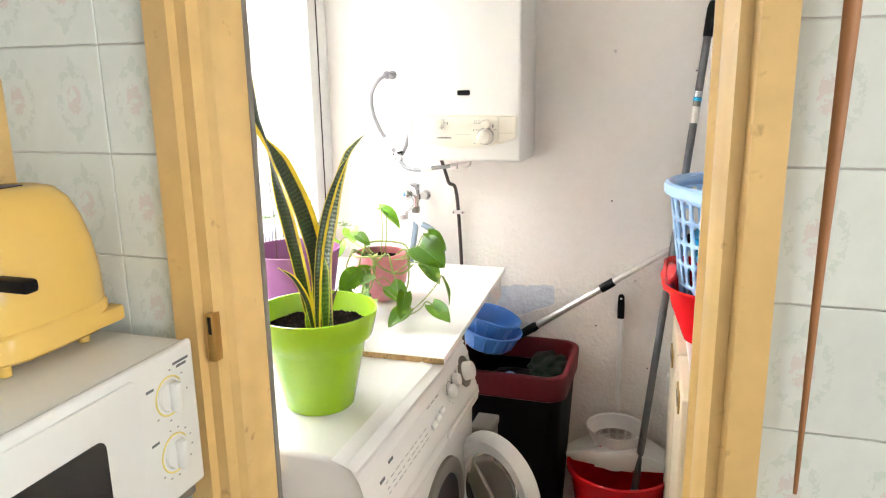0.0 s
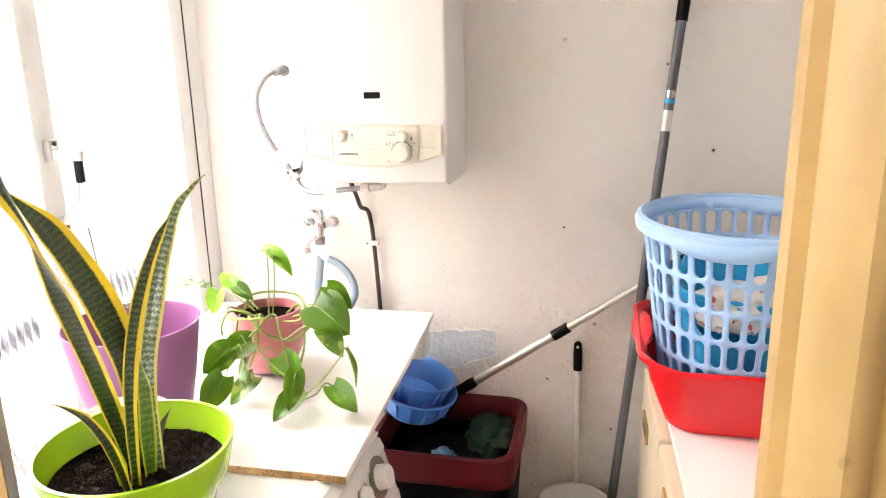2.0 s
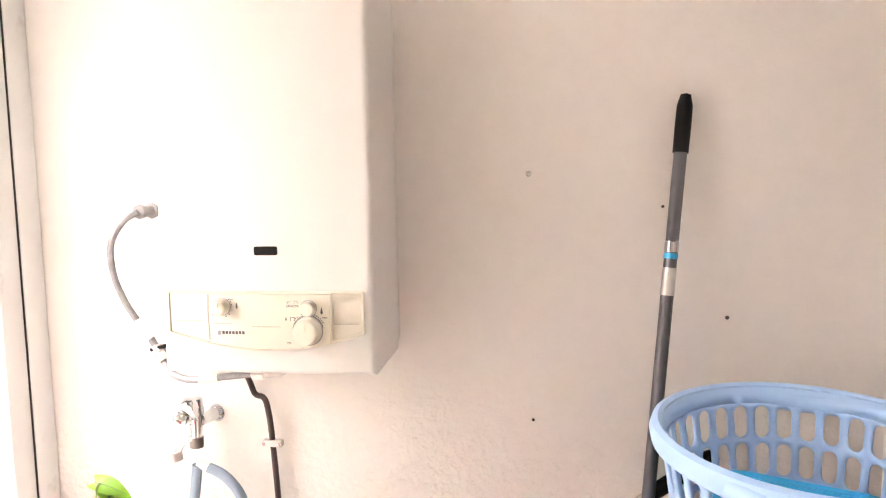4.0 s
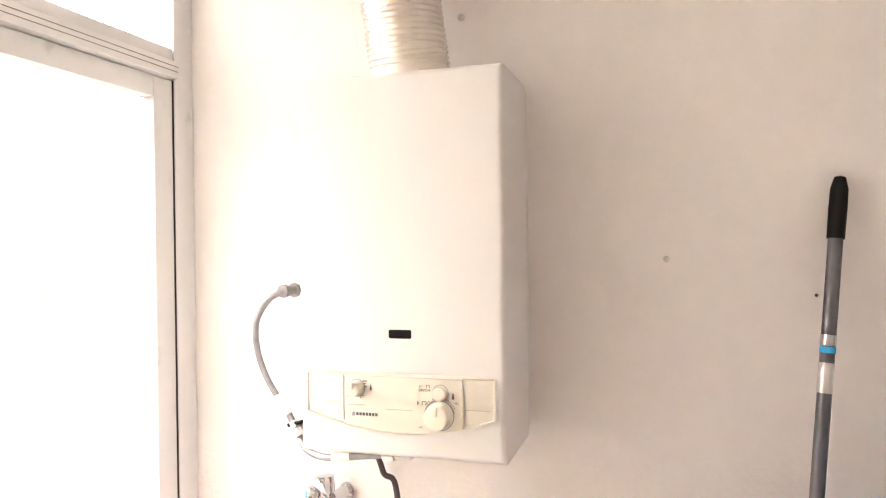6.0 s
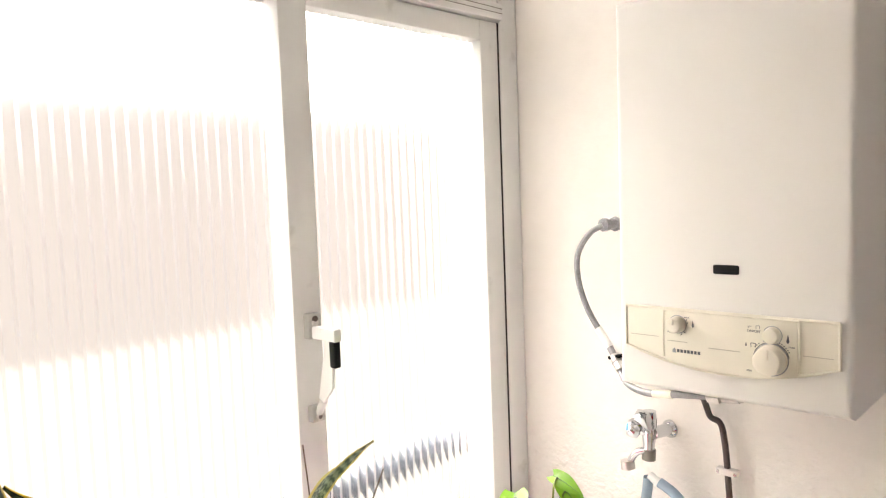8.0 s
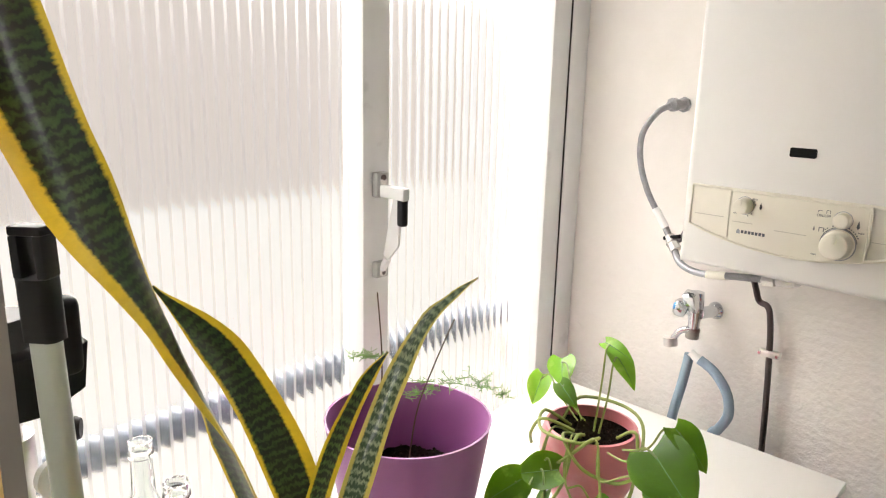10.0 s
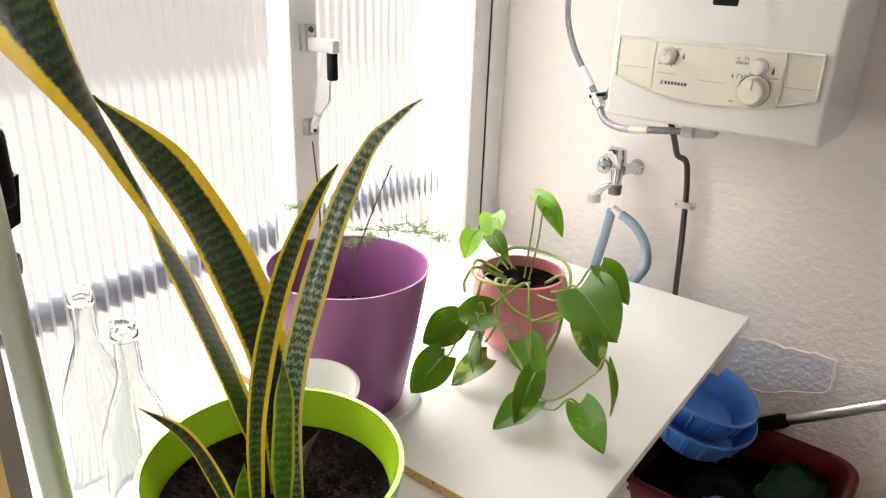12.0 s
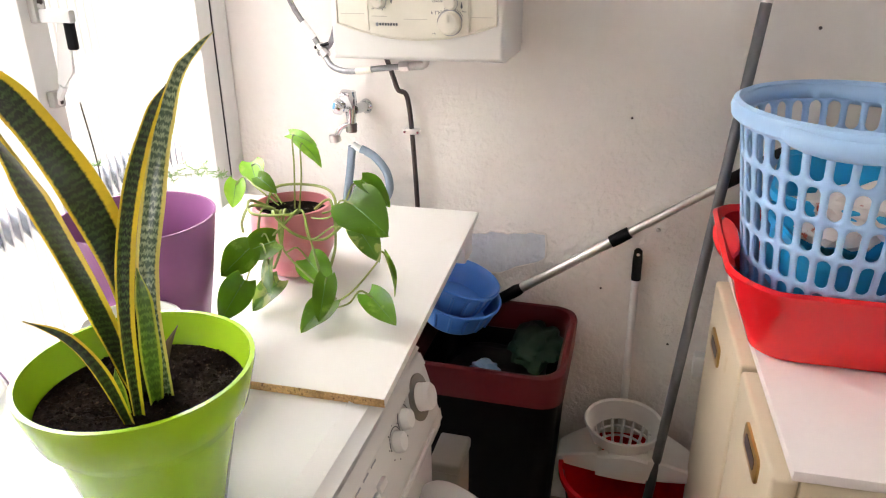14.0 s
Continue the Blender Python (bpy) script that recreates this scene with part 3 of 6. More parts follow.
part("side_emboss", tube([(-0.62, WY0 + 0.003, 0.08), (-0.62, WY0 + 0.003, 0.52), (-0.60, WY0 + 0.003, 0.585), (-0.54, WY0 + 0.003, 0.61), (-0.48, WY0 + 0.003, 0.585), (-0.46, WY0 + 0.003, 0.52), (-0.46, WY0 + 0.003, 0.08)], 0.005, 8), WHITE_GOODS, w, "embossed arch on the side panel")
for y in (WY0 + 0.08, WY1 - 0.08):
    for x in (-0.79, -0.31):
        part("foot", lathe([(0, 0), (0.022, 0), (0.022, 0.01), (0.012, 0.012), (0.012, 0.03), (0, 0.03)], (x, y, 0), 16), BLACK_RUBBER_AND_SHADE, w)
PN = Vector((0.115, 0, 0.034)).normalized()


def on_panel(y, z):
    """A point on the slanted panel."""
    return Vector((-0.238 - (z - 0.70) * 0.034 / 0.115, y, z))


def panel_dial(y, z, r, h, name, dial_r=0.0, dial_mat=None):
    p = on_panel(y, z)
    if dial_r:
        part("dial_ring", turned([(0, 0.0005), (dial_r, 0.0005), (dial_r, 0.004), (0, 0.004)], p, p + PN, 40), dial_mat, w, "grey programme scale")
    k = part(name, turned([(0, 0.001), (r, 0.001), (r * 0.93, h * 0.85), (r * 0.8, h), (0, h)], p, p + PN, 32), WHITE_PLASTIC, w)
    return k


panel_dial(1.915, 0.775, 0.026, 0.028, "programme_knob", 0.042, GREY_BOX)
panel_dial(1.838, 0.782, 0.018, 0.015, "knob")
panel_dial(1.790, 0.772, 0.018, 0.015, "knob")
for yk, zk in ((1.838, 0.782), (1.790, 0.772)):
    p = on_panel(yk, zk) + PN * 0.0006
    k = along(p, p + PN)
    part("scale_mark", tube([k @ Vector((0.024 * math.cos(a / 10), 0.024 * math.sin(a / 10), 0)) for a in range(2, 34, 3)], 0.0008, 5), INK, w)
    for a in range(7):
        q = k @ Vector((0.030 * math.cos(a * 0.75), 0.030 * math.sin(a * 0.75), 0))
        part("scale_mark", lathe([(0, 0), (0.0013, 0), (0.0013, 0.0006), (0, 0.0006)], m=along(q, q + PN), seg=8), INK, w)
for i, y in enumerate((1.70, 1.668, 1.636)):
    p = on_panel(y, 0.760 - 0.004 * i)
    bt = part("push_button", box(-0.007, 0.007, -0.014, 0.014, 0, 0.008, 0.003, m=along(p, p + PN, 90)), WHITE_PLASTIC, w)
    part("print", box(-0.0014, 0.0014, -0.010, 0.010, 0, 0.0008, m=along(on_panel(y + 0.004, 0.795), on_panel(y + 0.004, 0.795) + PN, 90)), PALE_INK, w)
for i in range(9):
    y = 1.36 + i * 0.028
    for zz in (0.742, 0.752, 0.764):
        p = on_panel(y, zz)
        part("print", box(-0.0009, 0.0009, -0.006 - 0.003 * (i % 3), 0.006, 0, 0.0007, m=along(p, p + PN, 90)), PALE_INK, w)
for y, zz in ((1.345, 0.775), (1.40, 0.79)):
    p = on_panel(y, zz)
    part("print", box(-0.003, 0.003, -0.012, 0.012, 0, 0.0008, m=along(p, p + PN, 90)), INK, w)
part("detergent_drawer", box(-0.2405, -0.2325, 1.69, 1.93, 0.6865, 0.702, 0.002), WHITE_GOODS, w)
# porthole and open door
part("porthole_rim", turned([(0.125, 0), (0.17, 0), (0.168, 0.008), (0.15, 0.014), (0.13, 0.010)], (WX, 1.68, 0.46), (WX + 1, 1.68, 0.46), 48), GREY_BOX, w, "grey rubber door seal")
# no hollow drum: a flat black disc paints in the shade of the opening
part("drum", turned([(0, 0.002), (0.128, 0.002), (0.128, 0.006), (0, 0.006)], (WX, 1.68, 0.46), (WX + 1, 1.68, 0.46), 40), BLACK_RUBBER_AND_SHADE, w, "flat black disc painted as the shaded opening")
DC = Vector((-0.160, 1.838, 0.478))
DN = Vector((-0.52, -0.854, 0))
dm = along(DC - DN * 0.03, DC + DN) @ Matrix.Diagonal((0.94, 0.94, 1, 1))
door = part("door", lathe([(0.108, 0.012), (0.118, 0.002), (0.155, 0.0), (0.167, 0.010), (0.165, 0.026), (0.148, 0.044), (0.125, 0.046), (0.110, 0.034), (0.108, 0.012)], m=dm, seg=56), WHITE_PLASTIC, w, "round white door swung open")
gl = part("door_glass", lathe([(0, 0.010), (0.109, 0.016), (0.112, 0.022), (0.090, 0.05), (0.06, 0.075), (0, 0.08)], m=dm, seg=40), glass("door_glass", (0.8, 0.82, 0.8), 0.02), door, "thick clear glass bowl")
part("hinge", box(-0.262, -0.235, 1.895, 1.945, 0.44, 0.53, 0.006), GREY_BOX, door)

# ---- board on the machine ----
ang = math.degrees(math.atan2(0.046, 0.74))
BOARD_M = Matrix.Translation((-0.268, 1.767, 0.8506)) @ pose(0, 0, 0, 0, 0, 1.2) @ pose(0, 0, 0, ang)
bd = thing("board", (-0.55, 1.78, 0.8505), "white melamine chipboard panel with a raw broken edge", "board")
part("panel", box(-0.640, 0, 0.003, 0.745, 0.0, 0.0165, 0.0012, m=BOARD_M), MELAMINE, bd)
bm = bmesh.new()
N = 60
for i in range(N + 1):
    x = -0.640 + 0.640 * i / N
    d = 0.003 - 0.0025 * abs(noise.noise((x * 60, 0, 0)))
    for z in (0.0006, 0.0150):
        bm.verts.new((x, 0.0005 + d * 0.4, z))
    bm.verts.new((x, 0.004, 0.0150))
    bm.verts.new((x, 0.004, 0.0006))
bm.verts.ensure_lookup_table()
for i in range(N):
    a, b = i * 4, i * 4 + 4
    for k in range(4):
        bm.faces.new([bm.verts[j] for j in (a + k, b + k, b + (k + 1) % 4, a + (k + 1) % 4)])
bm.transform(BOARD_M)
part("raw_edge", bm, CHIP, bd, "raw brown chipboard edge", smooth=False)
solo("batten", box(-0.85, -0.30, 2.44, 2.52, 0.80, 0.894, 0.004, m=None), WHITE_PLASTIC, "white batten that carries the board's far end", "batten", base=(-0.6, 2.5, 0.8))
solo("batten_bracket", box(-0.65, -0.45, 2.521, 2.6, 0.80, 0.86, 0.002), WHITE_PLASTIC, "white bracket between batten and wall", "bracket", base=(-0.5, 2.55, 0.8))


def on_board(x, y):
    """The height of the board's upper face."""
    return 0.867 + (y - 1.78) * 0.046 / 0.74


# ---- boiler ----
bo = thing("boiler", (-0.39, 2.6, 1.3), "white wall-hung gas water heater with cream control panel", "boiler")
BX0, BX1, BY, BZ0, BZ1 = -0.578, -0.203, 2.366, 1.291, 1.955
bm = box(BX0, BX1, BY, YB - 0.02, BZ0, BZ1)
bmesh.ops.bevel(bm, geom=[e for e in bm.edges if all(v.co.y < BY + 0.001 for v in e.verts) or abs(e.verts[0].co.z - e.verts[1].co.z) > 0.1], offset=0.011, segments=4, profile=0.5, affect="EDGES")
part("cover", bm, ENAMEL, bo)
part("back_plate", box(BX0 + 0.010, BX1 - 0.002, YB - 0.0195, YB - 0.001, BZ0 + 0.012, BZ1 - 0.006, 0.002), ENAMEL, bo)
part("window_slot", prism(rounded(0.041, 0.015, 0.003), 0.002, m=Matrix(((1, 0, 0, -0.386), (0, 0, -1, BY + 0.0005), (0, 1, 0, 1.504), (0, 0, 0, 1)))), BLACK_PLASTIC, bo, "dark flame inspection window")


def front(x, z, d=0.0):
    """A pose on the front face, x along, y up, z towards the room."""
    return Matrix(((1, 0, 0, x), (0, 0, -1, BY - d), (0, 1, 0, z), (0, 0, 0, 1)))


def bowed(x0, x1, top, low, sag, n=14):
    pts = [(x1, top), (x0, top)]
    for i in range(n + 1):
        u = i / n
        pts.append((x0 + (x1 - x0) * u, low - sag * (1 - (2 * u - 1) ** 2)))
    return pts


# darker cream: shade along the embossed panel lines, painted on as thin strips
EMBOSS_SHADE = mat("emboss_shade", (0.52, 0.49, 0.42), 0.5)
pn = part("panel", prism(bowed(-0.560, -0.2205, 1.4335, 1.366, 0.030), 0.006, m=front(0, 0, -0.001), bevel=0.003), CREAM, bo, "cream plastic fascia with curved lower edge")
part("fascia", prism(bowed(-0.488, -0.2765, 1.4315, 1.3475, 0.0105), 0.0035, m=front(0, 0, 0.0052), bevel=0.002), CREAM, pn)
for x0, x1, z in ((-0.552, -0.500, 1.385), (-0.482, -0.448, 1.381), (-0.412, -0.362, 1.376), (-0.270, -0.228, 1.381)):
    d = 0.0088 if -0.49 < x0 < -0.30 else 0.0052
    part("groove", box(x0, x1, -0.0006, 0.0006, 0, 0.0006, m=front(0, z, d)), EMBOSS_SHADE, pn)
for edge in ([(-0.4895, 1.4320), (-0.4905, 1.392), (-0.4895, 1.353)], [(-0.275, 1.4320), (-0.274, 1.392), (-0.275, 1.353)], [(-0.4895, 1.4325), (-0.383, 1.4325), (-0.275, 1.4325)]):
    part("ridge", tube([front(x, z, 0.0082) @ Vector((0, 0, 0)) for x, z in edge], 0.0019, 8), CREAM, pn)
part("border", tube([front(x, z, 0.0042) @ Vector((0, 0, 0)) for x, z in bowed(-0.5605, -0.220, 1.434, 1.3655, 0.030) + [(-0.220, 1.434)]], 0.0026, 8, smooth_steps=1), CREAM, pn, "rounded border of the fascia")


def knob(name, x, z, r, h, ribs=0):
    prof = [(0, 0), (r * 1.06, 0), (r * 1.06, h * 0.12), (r * 0.97, h * 0.15), (r * 0.96, h * 0.18), (r * 0.93, h * 0.88), (r * 0.92, h * 0.92), (r * 0.86, h * 0.99), (r * 0.84, h), (r * 0.6, h), (0, h)]
    # grey disc behind the knob paints the shade round its foot
    part("shadow_gap", lathe([(0, 0), (r * 1.14, 0), (r * 1.14, 0.0006), (0, 0.0006)], m=front(x, z, 0.0086), seg=36), PALE_INK, pn)
    k = part(name, lathe(prof, m=front(x, z, 0.0086), seg=36), CREAM, pn)
    if ribs:
        for i in range(ribs):
            a = 2 * math.pi * i / ribs
            part("rib", box(-0.0008, 0.0008, r * 0.92, r * 1.03, 0.002, h * 0.8, m=front(x, z, 0.0086) @ pose(0, 0, 0, 0, 0, math.degrees(a))), CREAM, k)
    return k


k1 = knob("small_knob", -0.464, 1.410, 0.0135, 0.020)
part("pointer", box(-0.0025, 0.0025, 0.002, 0.0125, 0.020, 0.0225, 0.0008, m=front(-0.464, 1.410, 0.0086)), CREAM, k1)
knob("push_button", -0.312, 1.408, 0.0125, 0.014)
k2 = knob("large_knob", -0.314, 1.370, 0.0225, 0.024)
part("pointer", box(-0.003, 0.003, 0.004, 0.020, 0.024, 0.0265, 0.0008, m=front(-0.314, 1.370, 0.0086)), CREAM, k2)
PRINT_D = 0.0088
part("scale_mark", tube([front(-0.314, 1.370, PRINT_D + 0.0002) @ Vector((0.0265 * math.cos(a / 10), 0.0265 * math.sin(a / 10), 0)) for a in range(2, 36, 3)], 0.0006, 5), INK, pn)
for i in range(14):
    a = 0.5 + i * 0.13 + (0.16 if i > 6 else 0) + (0.16 if i > 10 else 0)
    part("scale_mark", lathe([(0, 0), (0.0011, 0), (0.0011, 0.0004), (0, 0.0004)], m=front(-0.314 + 0.0295 * math.cos(a), 1.370 + 0.0295 * math.sin(a), PRINT_D), seg=8), INK, pn)
for a in (-1.2, -0.8, 0.2, 0.5, 0.8):
    part("scale_mark", lathe([(0, 0), (0.0012, 0), (0.0012, 0.0004), (0, 0.0004)], m=front(-0.464 + 0.0175 * math.cos(a), 1.410 + 0.0175 * math.sin(a), PRINT_D), seg=8), INK, pn)


def flame(x, z, s):
    part("flame_mark", prism([(0, -s), (s * 0.32, -s * 0.5), (s * 0.22, s * 0.1), (0, s), (-s * 0.22, s * 0.1), (-s * 0.32, -s * 0.5)], 0.0004, m=front(x, z, PRINT_D)), INK, pn)


flame(-0.438, 1.412, 0.006)
flame(-0.290, 1.404, 0.007)
flame(-0.352, 1.390, 0.004)
for x0, x1, z0, z1 in ((-0.345, -0.344, 1.386, 1.393), (-0.345, -0.337, 1.392, 1.393), (-0.338, -0.337, 1.388, 1.393), (-0.349, -0.343, 1.4185, 1.4192), (-0.349, -0.3483, 1.4155, 1.4192), (-0.337, -0.331, 1.420, 1.4207), (-0.337, -0.3363, 1.4155, 1.4207), (-0.3317, -0.331, 1.4155, 1.4207)):
    part("print", box(x0, x1, z0, z1, 0, 0.0004, m=front(0, 0, PRINT_D)), INK, pn)
# maker's mark as plain bars
part("mark", prism([(0, -0.004), (0.006, -0.004), (0.006, 0.001), (0.003, 0.004), (0, 0.001)], 0.0004, m=front(-0.4735, 1.3655, PRINT_D)), PALE_INK, pn)
for i in range(7):
    part("mark", box(0, 0.0042, -0.0028, 0.0024, 0, 0.0004, m=front(-0.4655 + i * 0.0059, 1.3655, PRINT_D)), INK, pn)


def written(text, x, z, size):
    cu = bpy.data.curves.new("print", "FONT")
    cu.body, cu.size, cu.align_x, cu.extrude = text, size, "CENTER", 0.0002
    tmp = bpy.data.objects.new("print", cu)
    me = bpy.data.meshes.new_from_object(tmp)
    bpy.data.objects.remove(tmp)
    bm = bmesh.new()
    bm.from_mesh(me)
    bpy.data.meshes.remove(me)
    bm.transform(front(x, z, PRINT_D + 0.0003))
    part("print", bm, INK, pn, smooth=False)


written("ON/OFF", -0.340, 1.4095, 0.0058)
written("max", -0.2845, 1.391, 0.0052)
written("min", -0.3475, 1.3475, 0.0052)
written("max", -0.4475, 1.4215, 0.0045)
written("min", -0.479, 1.3945, 0.0045)

# flexible flue
fl = thing("flue_duct", (-0.40, 2.48, BZ1), "crinkled flexible aluminium flue duct on the boiler", "duct")
bm = bmesh.new()
rows = []
M = 150
for i in range(M + 1):
    u = i / M
    c = Vector((-0.397 - 0.045 * u, 2.478 - 0.012 * math.sin(u * 3), BZ1 + 0.002 + u * (ZC - BZ1 - 0.004)))
    r = 0.0735 + 0.0022 * math.sin(i * 1.55) + 0.0015 * noise.noise((0, 0, u * 8))
    rows.append([bm.verts.new(c + Vector((r * math.cos(k * math.pi / 24) * (1 + 0.012 * noise.noise((k * 0.7, u * 5, 0))), r * math.sin(k * math.pi / 24), 0.010 * math.sin(k * math.pi / 24 + u) * (1 - u)))) for k in range(48)])
for a, b in zip(rows, rows[1:]):
    for k in range(48):
        bm.faces.new((a[k], a[(k + 1) % 48], b[(k + 1) % 48], b[k]))
part("sleeve", bm, FOIL, fl, angle=80)
part("tape", lathe([(0.076, 0), (0.078, 0), (0.077, 0.02), (0.0755, 0.02), (0.076, 0)], (-0.397, 2.478, BZ1 + 0.001), 48), FOIL, fl, "foil tape round the foot")

# water hose, tap, gas pipe
wh = thing("braided_hose", (-0.70, 2.6, 1.56), "braided steel water hose from wall elbow to boiler", "hose")
part("elbow", turned([(0, 0), (0.016, 0), (0.016, 0.006), (0.011, 0.008), (0.011, 0.030), (0.014, 0.032), (0.014, 0.046), (0, 0.048)], (-0.715, YB, 1.563), (-0.74, YB - 0.2, 1.563), 8), BRAID, wh, "brass wall elbow")
part("hose", tube([(-0.720, 2.552, 1.562), (-0.745, 2.54, 1.545), (-0.768, 2.53, 1.50), (-0.766, 2.53, 1.44), (-0.745, 2.53, 1.385), (-0.722, 2.53, 1.349)], 0.0065, 10), BRAID, wh)
part("sleeve", tube([(-0.722, 2.53, 1.349), (-0.695, 2.53, 1.312)], 0.0085, 12), WHITE_PLASTIC, wh, "white plastic sleeve")
part("hose", tube([(-0.695, 2.53, 1.312), (-0.668, 2.52, 1.278), (-0.640, 2.50, 1.252), (-0.59, 2.48, 1.245), (-0.52, 2.47, 1.255), (-0.46, 2.47, 1.262)], 0.007, 10), BRAID, wh)
part("tape", tube([(-0.57, 2.476, 1.247), (-0.53, 2.471, 1.253)], 0.0082, 10), CREAM, wh, "yellowed tape wrap")
part("nut", turned([(0, 0), (0.012, 0), (0.012, 0.022), (0, 0.022)], (-0.462, 2.47, 1.262), (-0.40, 2.47, 1.266), 6), BRUSHED, wh)
part("nut", turned([(0, 0), (0.010, 0), (0.010, 0.03), (0, 0.03)], (-0.436, 2.47, 1.264), (-0.40, 2.47, 1.268), 12), BRUSHED, wh)
part("riser", tube([(-0.41, 2.47, 1.266), (-0.40, 2.47, 1.272), (-0.398, 2.47, 1.303)], 0.008, 10), BRUSHED, wh)
part("hose", tube([(-0.690, 2.54, 1.275), (-0.655, 2.53, 1.30), (-0.630, 2.52, 1.36), (-0.618, 2.52, 1.43), (-0.600, 2.52, 1.47), (-0.575, 2.52, 1.48)], 0.0065, 10), BRAID, wh)
part("cable_tie", tube([(-0.690, 2.518, 1.292), (-0.655, 2.518, 1.302)], 0.004, 8), BLACK_PLASTIC, wh, "black cable tie")
part("fitting", turned([(0, 0), (0.011, 0), (0.011, 0.014), (0.008, 0.016), (0.012, 0.018), (0.012, 0.034), (0, 0.034)], (-0.682, 2.525, 1.297), (-0.650, 2.512, 1.262), 8), BRUSHED, wh)

tp = thing("tap", (-0.60, 2.6, 1.12), "chrome wall tap with blue mark and grey hoses", "tap")
part("flange", turned([(0, 0), (0.019, 0), (0.018, 0.005), (0.013, 0.010), (0.012, 0.05), (0, 0.05)], (-0.598, YB, 1.140), (-0.612, YB - 0.05, 1.140), 28), STEEL, tp)
part("valve_body", turned([(0, 0), (0.013, 0), (0.015, 0.02), (0.015, 0.05), (0.012, 0.07), (0.012, 0.10), (0, 0.10)], (-0.620, 2.553, 1.185), (-0.624, 2.553, 1.05), 20), STEEL, tp)
part("handle", box(-0.013, 0.013, -0.012, 0.012, 0, 0.048, 0.004, m=along((-0.620, 2.545, 1.148), (-0.622, 2.515, 1.195))), STEEL, tp)
hc = part("side_valve", turned([(0, 0), (0.010, 0), (0.012, 0.016), (0.020, 0.020), (0.020, 0.036), (0.015, 0.042), (0, 0.042)], (-0.622, 2.550, 1.142), (-0.668, 2.520, 1.155), 8), STEEL, tp)
part("mark", turned([(0, 0), (0.008, 0), (0.007, 0.002), (0, 0.002)], (-0.6555, 2.527, 1.1515), (-0.69, 2.5035, 1.160), 20), BLUE_DOT, hc, "blue cold water mark")
part("spout", tube([(-0.622, 2.548, 1.105), (-0.645, 2.542, 1.095), (-0.660, 2.54, 1.070)], 0.007, 12), STEEL, tp)
part("nut", turned([(0, 0), (0.015, 0), (0.015, 0.018), (0, 0.018)], (-0.665, 2.54, 1.076), (-0.660, 2.54, 1.04), 10), BRUSHED, tp)
part("collar", turned([(0, 0), (0.014, 0), (0.014, 0.022), (0, 0.022)], (-0.622, 2.553, 1.105), (-0.624, 2.553, 1.07), 10), GREY_BOX, tp)
part("tee", turned([(0, 0), (0.009, 0), (0.009, 0.04), (0, 0.04)], (-0.622, 2.553, 1.05), (-0.596, 2.553, 1.036), 14), WHITE_PLASTIC, tp, "white plastic tee")
part("hose", tube([(-0.624, 2.553, 1.045), (-0.634, 2.555, 0.98), (-0.650, 2.556, 0.89), (-0.655, 2.556, 0.80), (-0.655, 2.556, 0.60)], 0.0105, 14), HOSE, tp, "grey rubber hose")
part("hose", tube([(-0.600, 2.553, 1.040), (-0.565, 2.553, 1.022), (-0.535, 2.553, 0.985), (-0.527, 2.553, 0.94), (-0.545, 2.555, 0.90), (-0.565, 2.556, 0.86), (-0.60, 2.556, 0.62)], 0.0105, 14), HOSE, tp, "grey rubber hose")

gp = thing("gas_pipe", (-0.47, 2.58, 0), "thin dark painted gas pipe clipped to the wall", "pipe")
part("pipe", tube([(-0.515, 2.50, 1.304), (-0.515, 2.55, 1.25), (-0.513, 2.575, 1.215), (-0.505, 2.58, 1.188), (-0.487, 2.58, 1.180), (-0.479, 2.58, 1.155), (-0.472, 2.58, 1.087), (-0.463, 2.58, 0.92), (-0.458, 2.58, 0.70), (-0.455, 2.58, 0.0)], 0.0062, 10), GAS, gp)
part("clip", box(-0.492, -0.450, 2.571, 2.588, 1.079, 1.093, 0.003), BRUSHED, gp, "bright metal pipe clip")
for x in (-0.488, -0.454):
    part("screw", turned([(0, 0), (0.004, 0), (0.003, 0.003), (0, 0.003)], (x, 2.5715, 1.086), (x, 2.4, 1.086), 10), STEEL, gp)

# ---- window handle ----
hd = thing("window_handle", (XW, 1.98, 1.34), "white metal lever handle with black grip on the window leaf", "handle")
CAST_ALU = mat("cast_aluminium", (0.40, 0.40, 0.385), 0.42, 0.4, vary=0.12, grain=60)
for zz in (1.430, 1.256):
    part("screw", turned([(0, 0), (0.0062, 0), (0.0062, 0.002), (0.003, 0.0045), (0, 0.0045)], (XW + 0.0155, 1.980, zz), (XW + 0.1, 1.980, zz), 14), GAS, hd, "dark screw head")
part("upper_bracket", box(XW, XW + 0.016, 1.966, 1.994, 1.395, 1.440, 0.003), CAST_ALU, hd, "grey cast bracket")
part("lower_bracket", box(XW, XW + 0.016, 1.966, 1.994, 1.246, 1.276, 0.003), CAST_ALU, hd, "grey cast bracket")
part("arm", box(0, 0.065, -0.008, 0.008, -0.012, 0.010, 0.003, m=Matrix.Translation((XW + 0.014, 1.980, 1.408))), ALU, hd)
part("lever", prism([(0.030, 0.0), (0.058, 0.03), (0.066, 0.115), (0.045, 0.115), (0.020, 0.008)], 0.006, m=Matrix(((1, 0, 0, XW), (0, 0, 1, 1.978), (0, 1, 0, 1.282), (0, 0, 0, 1)))), ALU, hd)
part("grip", box(XW + 0.060, XW + 0.076, 1.973, 1.988, 1.350, 1.415, 0.004), BLACK_PLASTIC, hd, "black plastic grip")
